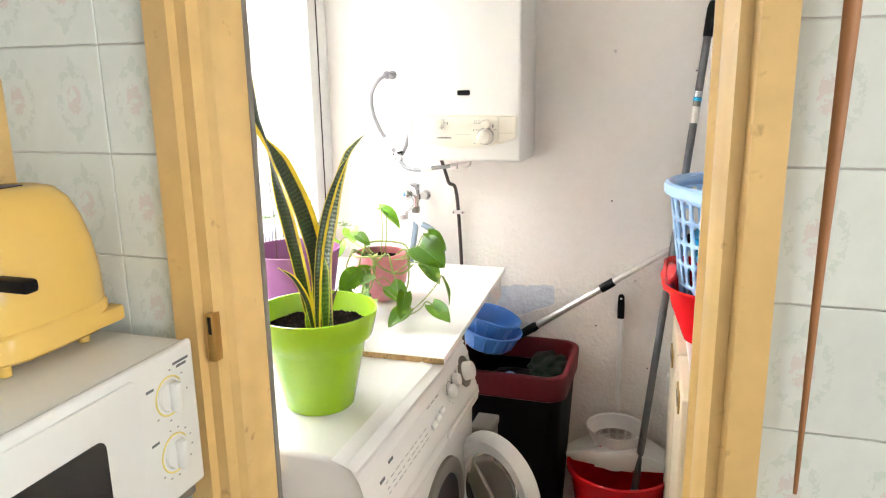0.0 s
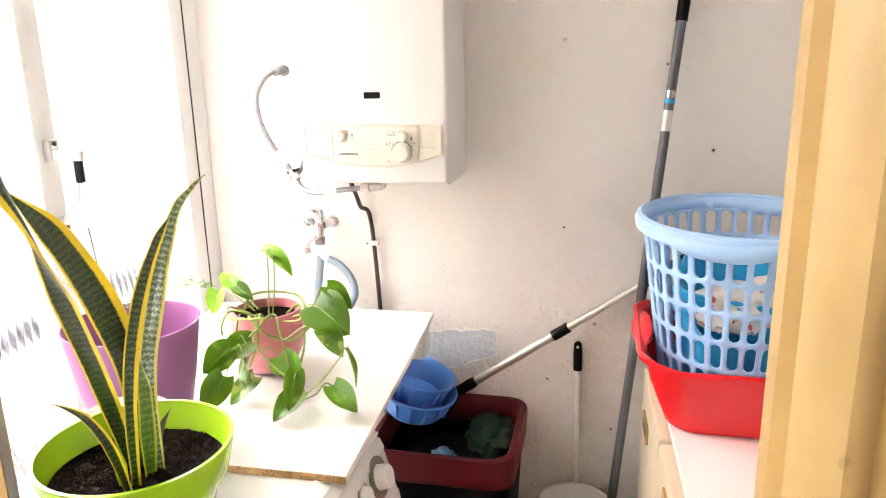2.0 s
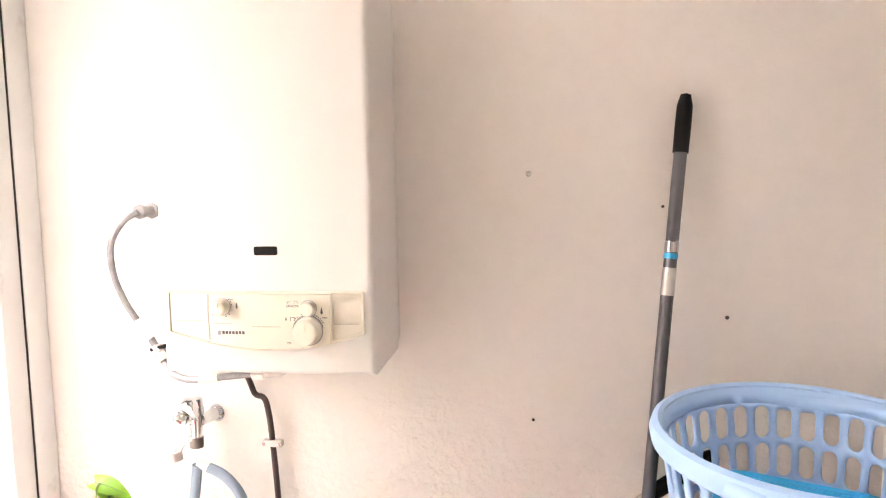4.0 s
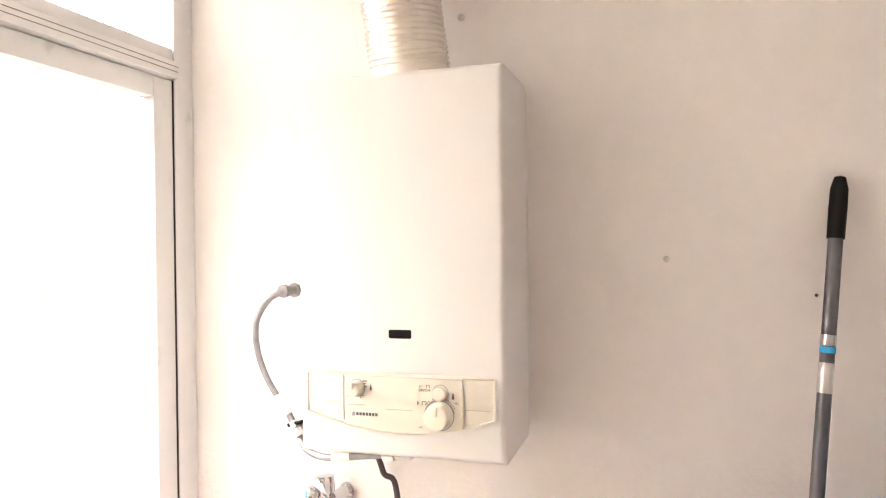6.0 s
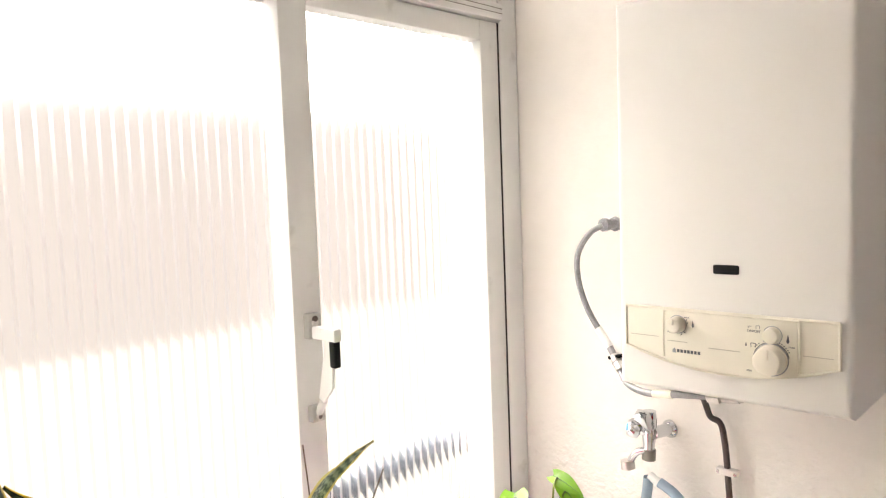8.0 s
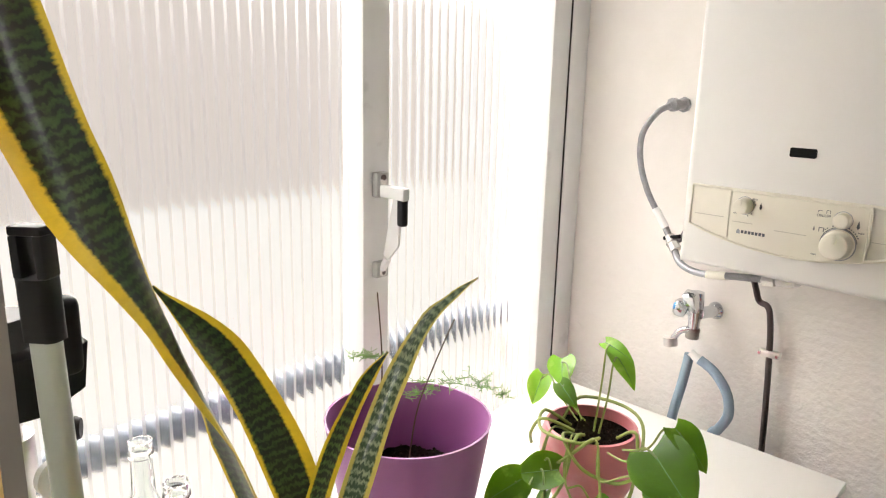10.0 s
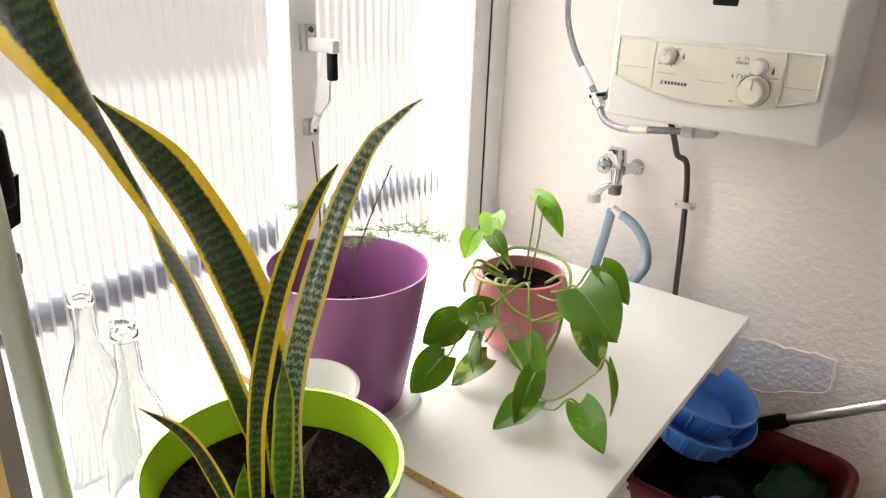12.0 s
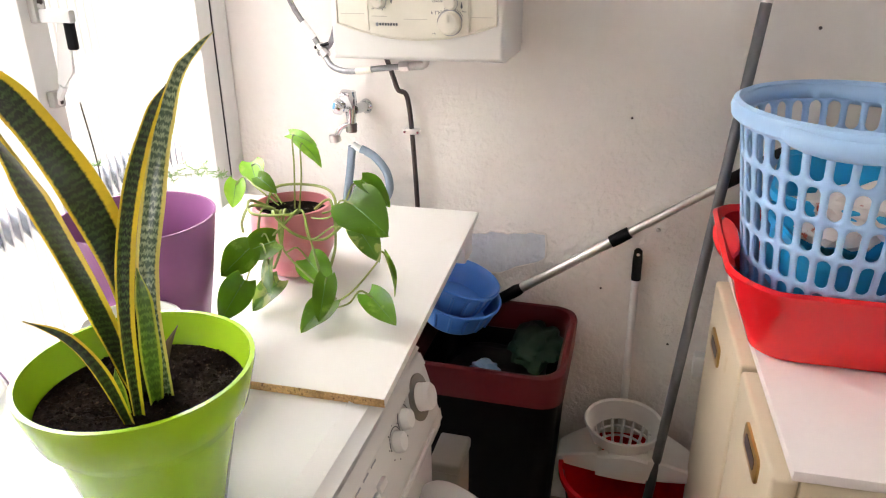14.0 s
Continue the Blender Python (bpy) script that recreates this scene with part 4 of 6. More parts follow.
part("link", tube([(XW + 0.014, 1.98, 1.262), (XW + 0.03, 1.98, 1.285)], 0.007, 8), ALU, hd)
for z in (1.424, 1.256):
    part("screw", turned([(0, 0), (0.0075, 0), (0.006, 0.003), (0, 0.003)], (XW + 0.016, 1.980, z), (0, 1.980, z), 12), BRUSHED, hd)
# ---- plants ----
def strap(points, widths, normal_hint, fold=0.25, steps=10, bm=None):
    """A sword leaf: a folded ribbon with thickness along a smooth line; u runs across, v along."""
    pts = [Vector(p) for p in points]
    n = len(pts)
    line, wid = [], []
    for i in range(n - 1):
        p0, p1, p2, p3 = pts[max(i - 1, 0)], pts[i], pts[i + 1], pts[min(i + 2, n - 1)]
        for k in range(steps):
            s = k / steps
            line.append(0.5 * (2 * p1 + (p2 - p0) * s + (2 * p0 - 5 * p1 + 4 * p2 - p3) * s * s + (3 * p1 - p0 - 3 * p2 + p3) * s ** 3))
            e = s * s * (3 - 2 * s)
            wid.append(widths[i] * (1 - e) + widths[i + 1] * e)
    line.append(pts[-1])
    wid.append(widths[-1])
    bm = bm or bmesh.new()
    uvl = bm.loops.layers.uv.verify()
    ac, rows, dist = 8, [], 0.0
    hints = normal_hint if isinstance(normal_hint, list) else [normal_hint, normal_hint]
    for i, p in enumerate(line):
        d = (line[min(i + 1, len(line) - 1)] - line[max(i - 1, 0)]).normalized()
        q = i / (len(line) - 1) * (len(hints) - 1)
        j = min(int(q), len(hints) - 2)
        hint = Vector(hints[j]).lerp(Vector(hints[j + 1]), q - j)
        side = d.cross(hint).normalized()
        nor = side.cross(d)
        dist += (p - line[i - 1]).length if i else 0
        top, low = [], []
        for k in range(ac + 1):
            u = k / ac - 0.5
            lift = fold * wid[i] * (4 * u * u) + 0.0012 * noise.noise((u * 4, dist * 30, 3))
            c = p + side * (u * wid[i]) + nor * lift
            th = 0.0016 * (1 - (2 * u) ** 2 * 0.8)
            top.append((c + nor * th, k / ac, dist))
            low.append((c - nor * th, k / ac, dist))
        rows.append(top + low[::-1])
    vs = [[bm.verts.new(c) for c, _, _ in r] for r in rows]
    for a in range(len(rows) - 1):
        m = len(vs[a])
        for k in range(m):
            idx = ((a, k), (a, (k + 1) % m), (a + 1, (k + 1) % m), (a + 1, k))
            f = bm.faces.new([vs[i][j] for i, j in idx])
            for loop, (i, j) in zip(f.loops, idx):
                loop[uvl].uv = (rows[i][j][1], rows[i][j][2] * 10)
    return bm


def soil_disc(cx, cy, z, r, seed):
    """A lumpy bed of soil with loose crumbs and a few fibres on it."""
    rnd = random.Random(seed)
    bm = bmesh.new()
    rings, around = [], 72

    def height(x, y):
        return 0.010 * noise.noise((x * 22, y * 22, seed)) + 0.0065 * noise.noise((x * 75, y * 75, seed + 4)) + 0.0035 * noise.noise((x * 210, y * 210, seed + 9))

    for i in range(1, 31):
        rr = r * i / 30
        row = []
        for k in range(around):
            x, y = rr * math.cos(2 * math.pi * k / around), rr * math.sin(2 * math.pi * k / around)
            row.append(bm.verts.new((cx + x, cy + y, z + (height(x, y) if i < 30 else 0))))
        rings.append(row)
    for a, b in zip(rings, rings[1:]):
        for k in range(around):
            bm.faces.new((a[k], a[(k + 1) % around], b[(k + 1) % around], b[k]))
    bm.faces.new(rings[0])
    for i in range(1100):
        a, rr = rnd.uniform(0, 6.28), r * 0.95 * math.sqrt(rnd.random())
        x, y = rr * math.cos(a), rr * math.sin(a)
        s = rnd.uniform(0.001, 0.0034) if i % 7 else rnd.uniform(0.003, 0.0055)
        long = rnd.uniform(2.5, 5) if i % 25 == 0 else 1.0
        m = Matrix.Translation((cx + x, cy + y, z + height(x, y) + s * 0.3)) @ pose(0, 0, 0, rnd.uniform(-25, 25), rnd.uniform(-25, 25), rnd.uniform(0, 360))
        v = [bm.verts.new(m @ Vector(p)) for p in ((s * long, 0, 0), (0, s * rnd.uniform(0.5, 1), 0), (-s * long, 0, 0), (0, -s * rnd.uniform(0.5, 1), 0), (0, 0, s * rnd.uniform(0.5, 1)), (0, 0, -s * 0.6))]
        for p, q in ((0, 1), (1, 2), (2, 3), (3, 0)):
            bm.faces.new((v[p], v[q], v[4]))
            bm.faces.new((v[q], v[p], v[5]))
    return bm


GX, GY = -0.466, 1.490
sp = thing("snake_plant", (GX, GY, 0.851), "snake plant with yellow-edged sword leaves in lime green pot", "plant")
pot = part("pot", lathe([(0, 0), (0.071, 0), (0.075, 0.004), (0.108, 0.158), (0.119, 0.160), (0.1215, 0.164), (0.1335, 0.214), (0.1335, 0.219), (0.128, 0.219), (0.118, 0.168), (0.108, 0.156), (0.073, 0.012), (0, 0.012)], (GX, GY, 0.851), 72), GREEN_POT, sp, "glossy lime green plastic pot")
part("soil", soil_disc(GX, GY, 1.026, 0.1185, 3), SOIL, sp, "dark crumbly potting soil")
V = Vector
toward = (0.55, -0.8, 0.1)


def facing(*degs):
    """Level directions, by compass angle, for the face of a leaf along its length."""
    return [(math.cos(math.radians(a)), math.sin(math.radians(a)), 0.15) for a in degs]


part("leaf", strap([(-0.480, 1.500, 1.02), (-0.482, 1.464, 1.166), (-0.483, 1.421, 1.301), (-0.479, 1.370, 1.421), (-0.486, 1.316, 1.537), (-0.493, 1.274, 1.66), (-0.51, 1.235, 1.80), (-0.52, 1.22, 1.86)], [0.020, 0.029, 0.032, 0.026, 0.054, 0.064, 0.042, 0.003], facing(-70, -72, -80, -140, -196, -206, -212, -215), 0.14), SWORD_DARK, sp, "tall dark banded leaf with a twist")
part("leaf", strap([(-0.464, 1.497, 1.02), (-0.457, 1.494, 1.155), (-0.468, 1.469, 1.276), (-0.484, 1.426, 1.38), (-0.493, 1.372, 1.448)], [0.024, 0.038, 0.044, 0.036, 0.003], facing(-42, -40, -36, -34), 0.14), SWORD_DARK, sp)
part("leaf", strap([(-0.435, 1.492, 1.02), (-0.436, 1.490, 1.112), (-0.440, 1.501, 1.184), (-0.434, 1.521, 1.255), (-0.430, 1.554, 1.332), (-0.424, 1.589, 1.387), (-0.412, 1.611, 1.411), (-0.399, 1.631, 1.429)], [0.014, 0.020, 0.025, 0.026, 0.022, 0.014, 0.008, 0.001], facing(-30, -34, -40, -45, -70, -90), 0.22), SWORD_PALE, sp, "pale striped leaf with thread-like tip")
part("leaf", strap([(-0.446, 1.452, 1.02), (-0.440, 1.452, 1.130), (-0.436, 1.465, 1.214), (-0.421, 1.481, 1.295), (-0.399, 1.498, 1.361), (-0.384, 1.511, 1.392)], [0.012, 0.017, 0.020, 0.019, 0.013, 0.002], facing(-30, -36, -44, -50), 0.42), SWORD, sp, "dark folded leaf with yellow margin")
part("leaf", strap([(-0.440, 1.478, 1.02), (-0.438, 1.480, 1.09), (-0.438, 1.485, 1.150), (-0.442, 1.490, 1.195)], [0.014, 0.023, 0.020, 0.002], facing(-35, -35), 0.2), SWORD_FRESH, sp, "short fresh green leaf")
part("leaf", strap([(-0.440, 1.434, 1.022), (-0.440, 1.411, 1.105), (-0.454, 1.392, 1.158), (-0.473, 1.363, 1.192)], [0.009, 0.014, 0.011, 0.001], [(0.5, -0.6, 0.6), (0.3, -0.6, 0.8)], 0.35), SWORD_DARK, sp, "small arching side leaf")
part("leaf", strap([(-0.442, 1.490, 1.022), (-0.434, 1.499, 1.082), (-0.418, 1.510, 1.116)], [0.008, 0.011, 0.001], [(0.6, -0.7, 0.1), (0.6, -0.7, 0.1)], 0.5), TWIG, sp, "small withered brown leaf")
part("leaf", strap([(-0.462, 1.452, 1.022), (-0.464, 1.450, 1.055), (-0.466, 1.455, 1.085)], [0.012, 0.016, 0.001], facing(-40, -40), 0.3), SWORD_FRESH, sp)

# purple pot with a thin fern
PX, PY = -0.706, 1.824
PZ = on_board(PX, PY)
sa = thing("saucer", (PX, PY, PZ), "white plastic saucer under the purple pot", "saucer")
part("dish", lathe([(0, 0.001), (0.10, 0.001), (0.116, 0.014), (0.113, 0.015), (0.098, 0.006), (0, 0.006)], (PX, PY, PZ + 0.003), 48), WHITE_PLASTIC, sa)
fp = thing("fern_pot", (PX, PY, PZ + 0.01), "tall purple plastic pot with a sparse asparagus fern", "plant")
part("pot", lathe([(0, 0), (0.080, 0), (0.086, 0.006), (0.107, 0.12), (0.123, 0.225), (0.125, 0.2335), (0.1215, 0.2335), (0.118, 0.222), (0.103, 0.12), (0.082, 0.02), (0, 0.02)], (PX, PY, PZ + 0.0095), 72), PURPLE_POT, fp, "matt purple plastic pot")
part("soil", soil_disc(PX, PY, PZ + 0.135, 0.106, 5), SOIL, fp)


def frond(points, seed, n, bushy):
    """A thin stem with a spray of fine needles near its end."""
    part("stem", tube(points, 0.0011, 6), TWIG, fp)
    rnd = random.Random(seed)
    bm = bmesh.new()
    for c, d, spread in bushy:
        for i in range(n):
            s = rnd.random()
            base = Vector(c) + Vector(d) * s
            dirv = Vector((rnd.uniform(-1, 1), rnd.uniform(-1, 1), rnd.uniform(-0.3, 0.35))).normalized()
            tip = base + dirv * spread * rnd.uniform(0.4, 1) * (1 - 0.6 * s)
            tube([base, tip], 0.0006, 3, bm=bm, smooth_steps=1, cap=False)
            for j in range(5):
                b2 = base.lerp(tip, rnd.uniform(0.3, 1))
                tube([b2, b2 + Vector((rnd.uniform(-1, 1), rnd.uniform(-1, 1), rnd.uniform(-0.2, 0.8))) * 0.009], 0.0005, 3, bm=bm, smooth_steps=1, cap=False)
    tagged(part("needles", bm, FERN, fp, "fine feathery green needles"), kind="stuff")


frond([(-0.735, 1.79, PZ + 0.13), (-0.742, 1.80, 1.10), (-0.745, 1.805, 1.20), (-0.750, 1.80, 1.30)], 1, 26, [((-0.80, 1.795, 1.190), (0.06, 0.01, 0.012), 0.022)])
frond([(-0.700, 1.815, PZ + 0.13), (-0.690, 1.825, 1.12), (-0.670, 1.84, 1.20), (-0.645, 1.855, 1.275)], 2, 20, [((-0.690, 1.825, 1.175), (0.07, 0.07, -0.005), 0.045), ((-0.640, 1.88, 1.185), (0.06, 0.02, -0.02), 0.030), ((-0.715, 1.82, 1.14), (0.04, 0.03, 0.02), 0.025)])

# pothos in a pink pot
KX, KY = -0.590, 2.140
KZ = on_board(KX, KY)
po = thing("pothos", (KX, KY, KZ), "trailing pothos with heart-shaped leaves in pink ceramic pot", "plant")
part("pot", lathe([(0, 0), (0.050, 0), (0.058, 0.006), (0.078, 0.05), (0.086, 0.095), (0.084, 0.125), (0.078, 0.143), (0.073, 0.144), (0.074, 0.125), (0.074, 0.09), (0, 0.08)], (KX, KY, KZ + 0.0035), 64), PINK_POT, po, "glazed pink ceramic pot")
part("soil", soil_disc(KX, KY, KZ + 0.126, 0.0735, 7), SOIL, po)


def heart(width, length, cup=0.2, droop=0.3, seed=0):
    """A heart-shaped leaf along +y from its stalk, face up, gently cupped."""
    bm = bmesh.new()
    rows = []
    n, ac = 14, 8
    for i in range(n + 1):
        v = i / n
        h = (math.sin(math.pi * min(1, v * 0.94 + 0.06) ** 0.62)) ** 0.8 if v < 1 else 0.0
        y = length * (v - 0.12 * (1 - v) ** 3)
        row = []
        for k in range(ac + 1):
            u = 2 * k / ac - 1
            lobe = -0.14 * length * (abs(u) ** 1.5) * max(0, 1 - v * 3.2)
            x = u * width / 2 * h
            z = cup * width * 0.5 * (u * h) ** 2 - droop * length * v * v + 0.03 * width * math.sin(v * 9 + u * 2 + seed) * abs(u)
            z -= 0.02 * width * math.exp(-(u * 6) ** 2)
            row.append((x, y + lobe, z))
        rows.append(row)
    th = 0.0007
    vs = [[[bm.verts.new((x, y, z + s * th)) for x, y, z in r] for r in rows] for s in (1, -1)]
    for s in (0, 1):
        for a, b in zip(vs[s], vs[s][1:]):
            for k in range(ac):
                bm.faces.new((a[k], a[k + 1], b[k + 1], b[k]))
    bmesh.ops.remove_doubles(bm, verts=bm.verts[:], dist=0.0001)
    return bm


CROWN = Vector((KX, KY, KZ + 0.13))


def pothos_leaf(centre, tipward, up, width, length, material, seed, droop=0.2, stalk=None):
    """A leaf whose middle lies at centre, pointing tipward, with its stalk back to the crown or to a given line."""
    y = Vector((tipward[0], tipward[1], tipward[2] * 0.62)).normalized()
    z = (Vector(up) - y * Vector(up).dot(y)).normalized()
    x = y.cross(z)
    m = Matrix.Translation(Vector(centre) - y * length * 0.45) @ Matrix((x, y, z)).transposed().to_4x4()
    width, length = width * 0.86, length * 0.80
    bm = heart(width, length, 0.25, droop, seed)
    bm.transform(m)
    lf = part("leaf", bm, material, po, "" if material is POTHOS else "pale green leaf")
    part("midrib", tube([m @ Vector((0, length * (v - 0.12 * (1 - v) ** 3), 0.0004 - 0.02 * width - droop * length * v * v)) for v in (0.02, 0.2, 0.4, 0.6, 0.8, 0.93)], 0.0009, 5, radii=[0.0013, 0.0012, 0.001, 0.0008, 0.0006, 0.0003]), POTHOS_RIB, lf)
    base = m.translation
    line = [Vector(p) for p in (stalk or [])] or [CROWN + Vector((random.Random(seed).uniform(-0.04, 0.04), random.Random(seed + 9).uniform(-0.04, 0.04), 0))]
    mid = line[-1].lerp(base, 0.55) + Vector((0, 0, 0.018))
    part("stalk", tube(line + [mid, base + y * 0.004], 0.0018, 7), LEAF_STEM, po)


c = CROWN
EDGE = [c + V((0.02, -0.035, 0.004)), c + V((0.055, -0.064, 0.026)), c + V((0.078, -0.088, -0.02))]
FRONT = [c + V((0.0, -0.03, 0.006)), c + V((0.015, -0.080, 0.026)), c + V((0.030, -0.108, -0.04))]
LEFT = [c + V((-0.02, -0.03, 0.004)), c + V((-0.025, -0.078, 0.027)), c + V((-0.025, -0.108, -0.03))]
pothos_leaf((-0.379, 2.028, 1.064), (0.78, -0.45, -0.42), (0.25, -0.72, 0.6), 0.112, 0.118, POTHOS, 1, 0.25, [c + V((0.03, -0.03, 0.002)), c + V((0.11, -0.07, 0.02))])
pothos_leaf((-0.378, 2.085, 1.094), (0.75, -0.1, -0.6), (0.5, -0.3, 0.8), 0.060, 0.080, POTHOS, 2, 0.3, [c + V((0.05, -0.02, 0.0)), c + V((0.12, -0.03, 0.03))])
pothos_leaf((-0.377, 2.019, 1.014), (0.62, -0.5, -0.55), (0.3, -0.5, 0.8), 0.062, 0.095, POTHOS_MOTTLED, 3, 0.2, EDGE)
pothos_leaf((-0.578, 2.195, 1.160), (0.8, -0.2, -0.05), (0.2, -0.55, 0.8), 0.034, 0.070, POTHOS_YOUNG, 4, 0.35, [c + V((0.0, 0.01, 0.0)), c + V((0.002, 0.02, 0.09))])
pothos_leaf((-0.558, 2.190, 1.132), (0.75, -0.25, -0.55), (0.5, -0.3, 0.7), 0.044, 0.080, POTHOS_YOUNG, 5, 0.35, [c + V((0.01, 0.01, 0.0)), c + V((0.016, 0.02, 0.07))])
pothos_leaf((-0.728, 2.240, 1.058), (0.4, -0.55, -0.55), (0.3, -0.8, 0.5), 0.066, 0.070, POTHOS_YOUNG, 6, 0.2, [c + V((-0.03, 0.02, 0.0)), c + V((-0.07, 0.04, 0.04))])
pothos_leaf((-0.775, 2.225, 1.008), (0.1, -0.5, -0.8), (0.3, -0.8, 0.4), 0.055, 0.070, POTHOS_YOUNG, 7, 0.2, [c + V((-0.04, 0.02, 0.0)), c + V((-0.10, 0.04, 0.03))])
pothos_leaf((-0.640, 2.140, 1.072), (0.7, -0.3, -0.4), (0.3, -0.7, 0.6), 0.040, 0.060, POTHOS, 8, 0.3, [c + V((-0.03, 0.03, 0.0)), c + V((-0.06, 0.03, 0.02))])
pothos_leaf((-0.616, 2.010, 0.986), (-0.75, -0.45, -0.35), (0.15, -0.75, 0.6), 0.072, 0.088, POTHOS, 9, 0.15, LEFT)
pothos_leaf((-0.597, 1.910, 0.998), (-0.45, -0.45, -0.75), (0.25, -0.85, 0.35), 0.070, 0.080, POTHOS, 10, 0.12, LEFT + [c + V((0.0, -0.19, -0.05))])
pothos_leaf((-0.583, 1.864, 0.943), (-0.25, -0.4, -0.85), (0.3, -0.85, 0.35), 0.068, 0.092, POTHOS, 11, 0.1, LEFT + [c + V((0.0, -0.21, -0.07))])
pothos_leaf((-0.580, 1.968, 0.908), (-0.35, -0.6, -0.6), (-0.1, -0.7, 0.65), 0.062, 0.085, POTHOS_MOTTLED, 12, 0.15, LEFT)
pothos_leaf((-0.570, 1.978, 0.942), (0.2, -0.6, -0.7), (-0.5, -0.6, 0.55), 0.044, 0.080, POTHOS_MOTTLED, 13, 0.15, LEFT)
pothos_leaf((-0.482, 2.020, 0.944), (0.65, -0.45, -0.45), (0.1, -0.65, 0.75), 0.074, 0.090, POTHOS, 14, 0.25, FRONT)
pothos_leaf((-0.435, 1.922, 0.936), (0.1, -0.55, -0.75), (0.5, -0.75, 0.4), 0.050, 0.095, POTHOS, 15, 0.1, FRONT + [V((-0.44, 1.97, 0.93))])
pothos_leaf((-0.456, 1.920, 0.905), (-0.30, -0.75, -0.45), (0.0, -0.6, 0.8), 0.064, 0.090, POTHOS, 16, 0.1, FRONT + [V((-0.44, 1.98, 0.92))])
pothos_leaf((-0.330, 1.950, 0.921), (0.72, -0.55, -0.40), (0.15, -0.55, 0.8), 0.062, 0.098, POTHOS, 17, 0.12, EDGE + [V((-0.46, 2.00, 0.90)), V((-0.40, 1.95, 0.925))])
pothos_leaf((-0.318, 1.988, 0.972), (0.40, -0.25, -0.85), (0.7, 0.1, 0.5), 0.026, 0.085, POTHOS, 18, 0.3, EDGE + [V((-0.46, 2.01, 0.905)), V((-0.40, 1.96, 0.94)), V((-0.35, 1.97, 1.00))])
for k, line in enumerate(([c + V((0.04, 0.02, 0.0)), c + V((0.080, 0.012, 0.024)), c + V((0.103, -0.03, -0.05)), V((-0.47, 2.02, 0.93)), V((-0.45, 1.97, 0.905))],
                          [c + V((-0.04, 0.0, 0.0)), c + V((-0.076, -0.03, 0.026)), c + V((-0.045, -0.080, 0.018)), c + V((0.03, -0.084, 0.024)), c + V((0.03, -0.02, 0.01))],
                          [c + V((-0.065, 0.01, 0.0)), c + V((-0.06, 0.052, 0.030)), c + V((0.01, 0.076, 0.032)), c + V((0.07, 0.048, 0.024)), c + V((0.096, 0.0, -0.03))],
                          [c + V((0.0, -0.02, 0.004)), c + V((0.022, -0.078, 0.026)), c + V((0.020, -0.100, -0.04)), c + V((0.0, -0.100, -0.085))],
                          [c + V((0.02, -0.02, 0.004)), c + V((0.042, -0.072, 0.026)), c + V((0.0, -0.102, -0.02)), c + V((-0.055, -0.090, -0.045))],
                          [c + V((0.0, -0.03, 0.004)), c + V((0.0, -0.082, 0.026)), c + V((0.045, -0.092, -0.01)), c + V((0.090, -0.062, -0.03)), c + V((0.13, -0.06, 0.0))],
                          [c + V((-0.02, -0.02, 0.004)), c + V((-0.055, -0.062, 0.028)), c + V((-0.085, -0.055, -0.01)), c + V((-0.095, -0.04, -0.04))])):
    part("vine", tube(line, 0.0029, 8), LEAF_STEM, po, "knotted green vine")

# bottles and the white bowl behind the green pot
BOTTLE = [(0, 0), (0.041, 0), (0.0445, 0.006), (0.0445, 0.125), (0.040, 0.160), (0.027, 0.200), (0.0145, 0.235), (0.013, 0.284), (0.0098, 0.284), (0.0095, 0.24), (0.022, 0.201), (0.035, 0.160), (0.0395, 0.125), (0.0395, 0.009), (0, 0.012)]
b1 = thing("glass_bottle", (-0.812, 1.470, 0.851), "empty clear glass bottle with a ringed neck", "bottle", "clear bottles")
gb = part("body", lathe(BOTTLE, (-0.812, 1.470, 0.851), 40), CLEAR, b1)
gb.visible_shadow = False
lip = part("lip", lathe([(0.0100, 0.2845), (0.0132, 0.2845), (0.0155, 0.286), (0.0155, 0.293), (0.013, 0.296), (0.0145, 0.300), (0.0145, 0.306), (0.0105, 0.306), (0.0100, 0.2845)], (-0.812, 1.470, 0.851), 40), CLEAR, b1, "ringed glass lip")
lip.visible_shadow = False
copy_thing(b1, pose(-0.692, 1.462, 0.851))
bw = thing("white_tub", (-0.610, 1.655, 0.851), "plain white plastic tub behind the plants", "tub")
part("body", lathe([(0, 0), (0.045, 0), (0.050, 0.006), (0.064, 0.155), (0.070, 0.158), (0.071, 0.166), (0.066, 0.168), (0.061, 0.155), (0.047, 0.012), (0, 0.010)], (-0.610, 1.655, 0.851), 48), WHITE_PLASTIC, bw)

# telescopic pole and a folded stand behind the jamb
tpz = thing("extension_pole", (-0.60, 1.335, 0.851), "flat aluminium extension pole with slotted black grip", "pole")
pm = along((-0.605, 1.338, 0.851), (-0.622, 1.3265, 1.48))
part("shaft", prism(rounded(0.018, 0.027, 0.008), 0.535, m=pm), mat("anodised_aluminium", (0.42, 0.47, 0.42), 0.4, 0.5, vary=0.05), tpz)
part("grip", prism(rounded(0.023, 0.033, 0.008), 0.055, m=pm @ Matrix.Translation((0, 0, 0.53))), BLACK_PLASTIC, tpz, "black plastic grip with hanging slot")
for s in (-1, 1):
    part("grip_cheek", box(-0.0095, 0.0095, s * 0.0115 - 0.0045, s * 0.0115 + 0.0045, 0.585, 0.622, 0.002, m=pm), BLACK_PLASTIC, tpz)
part("grip_top", box(-0.0095, 0.0095, -0.016, 0.016, 0.6215, 0.630, 0.002, m=pm), BLACK_PLASTIC, tpz)
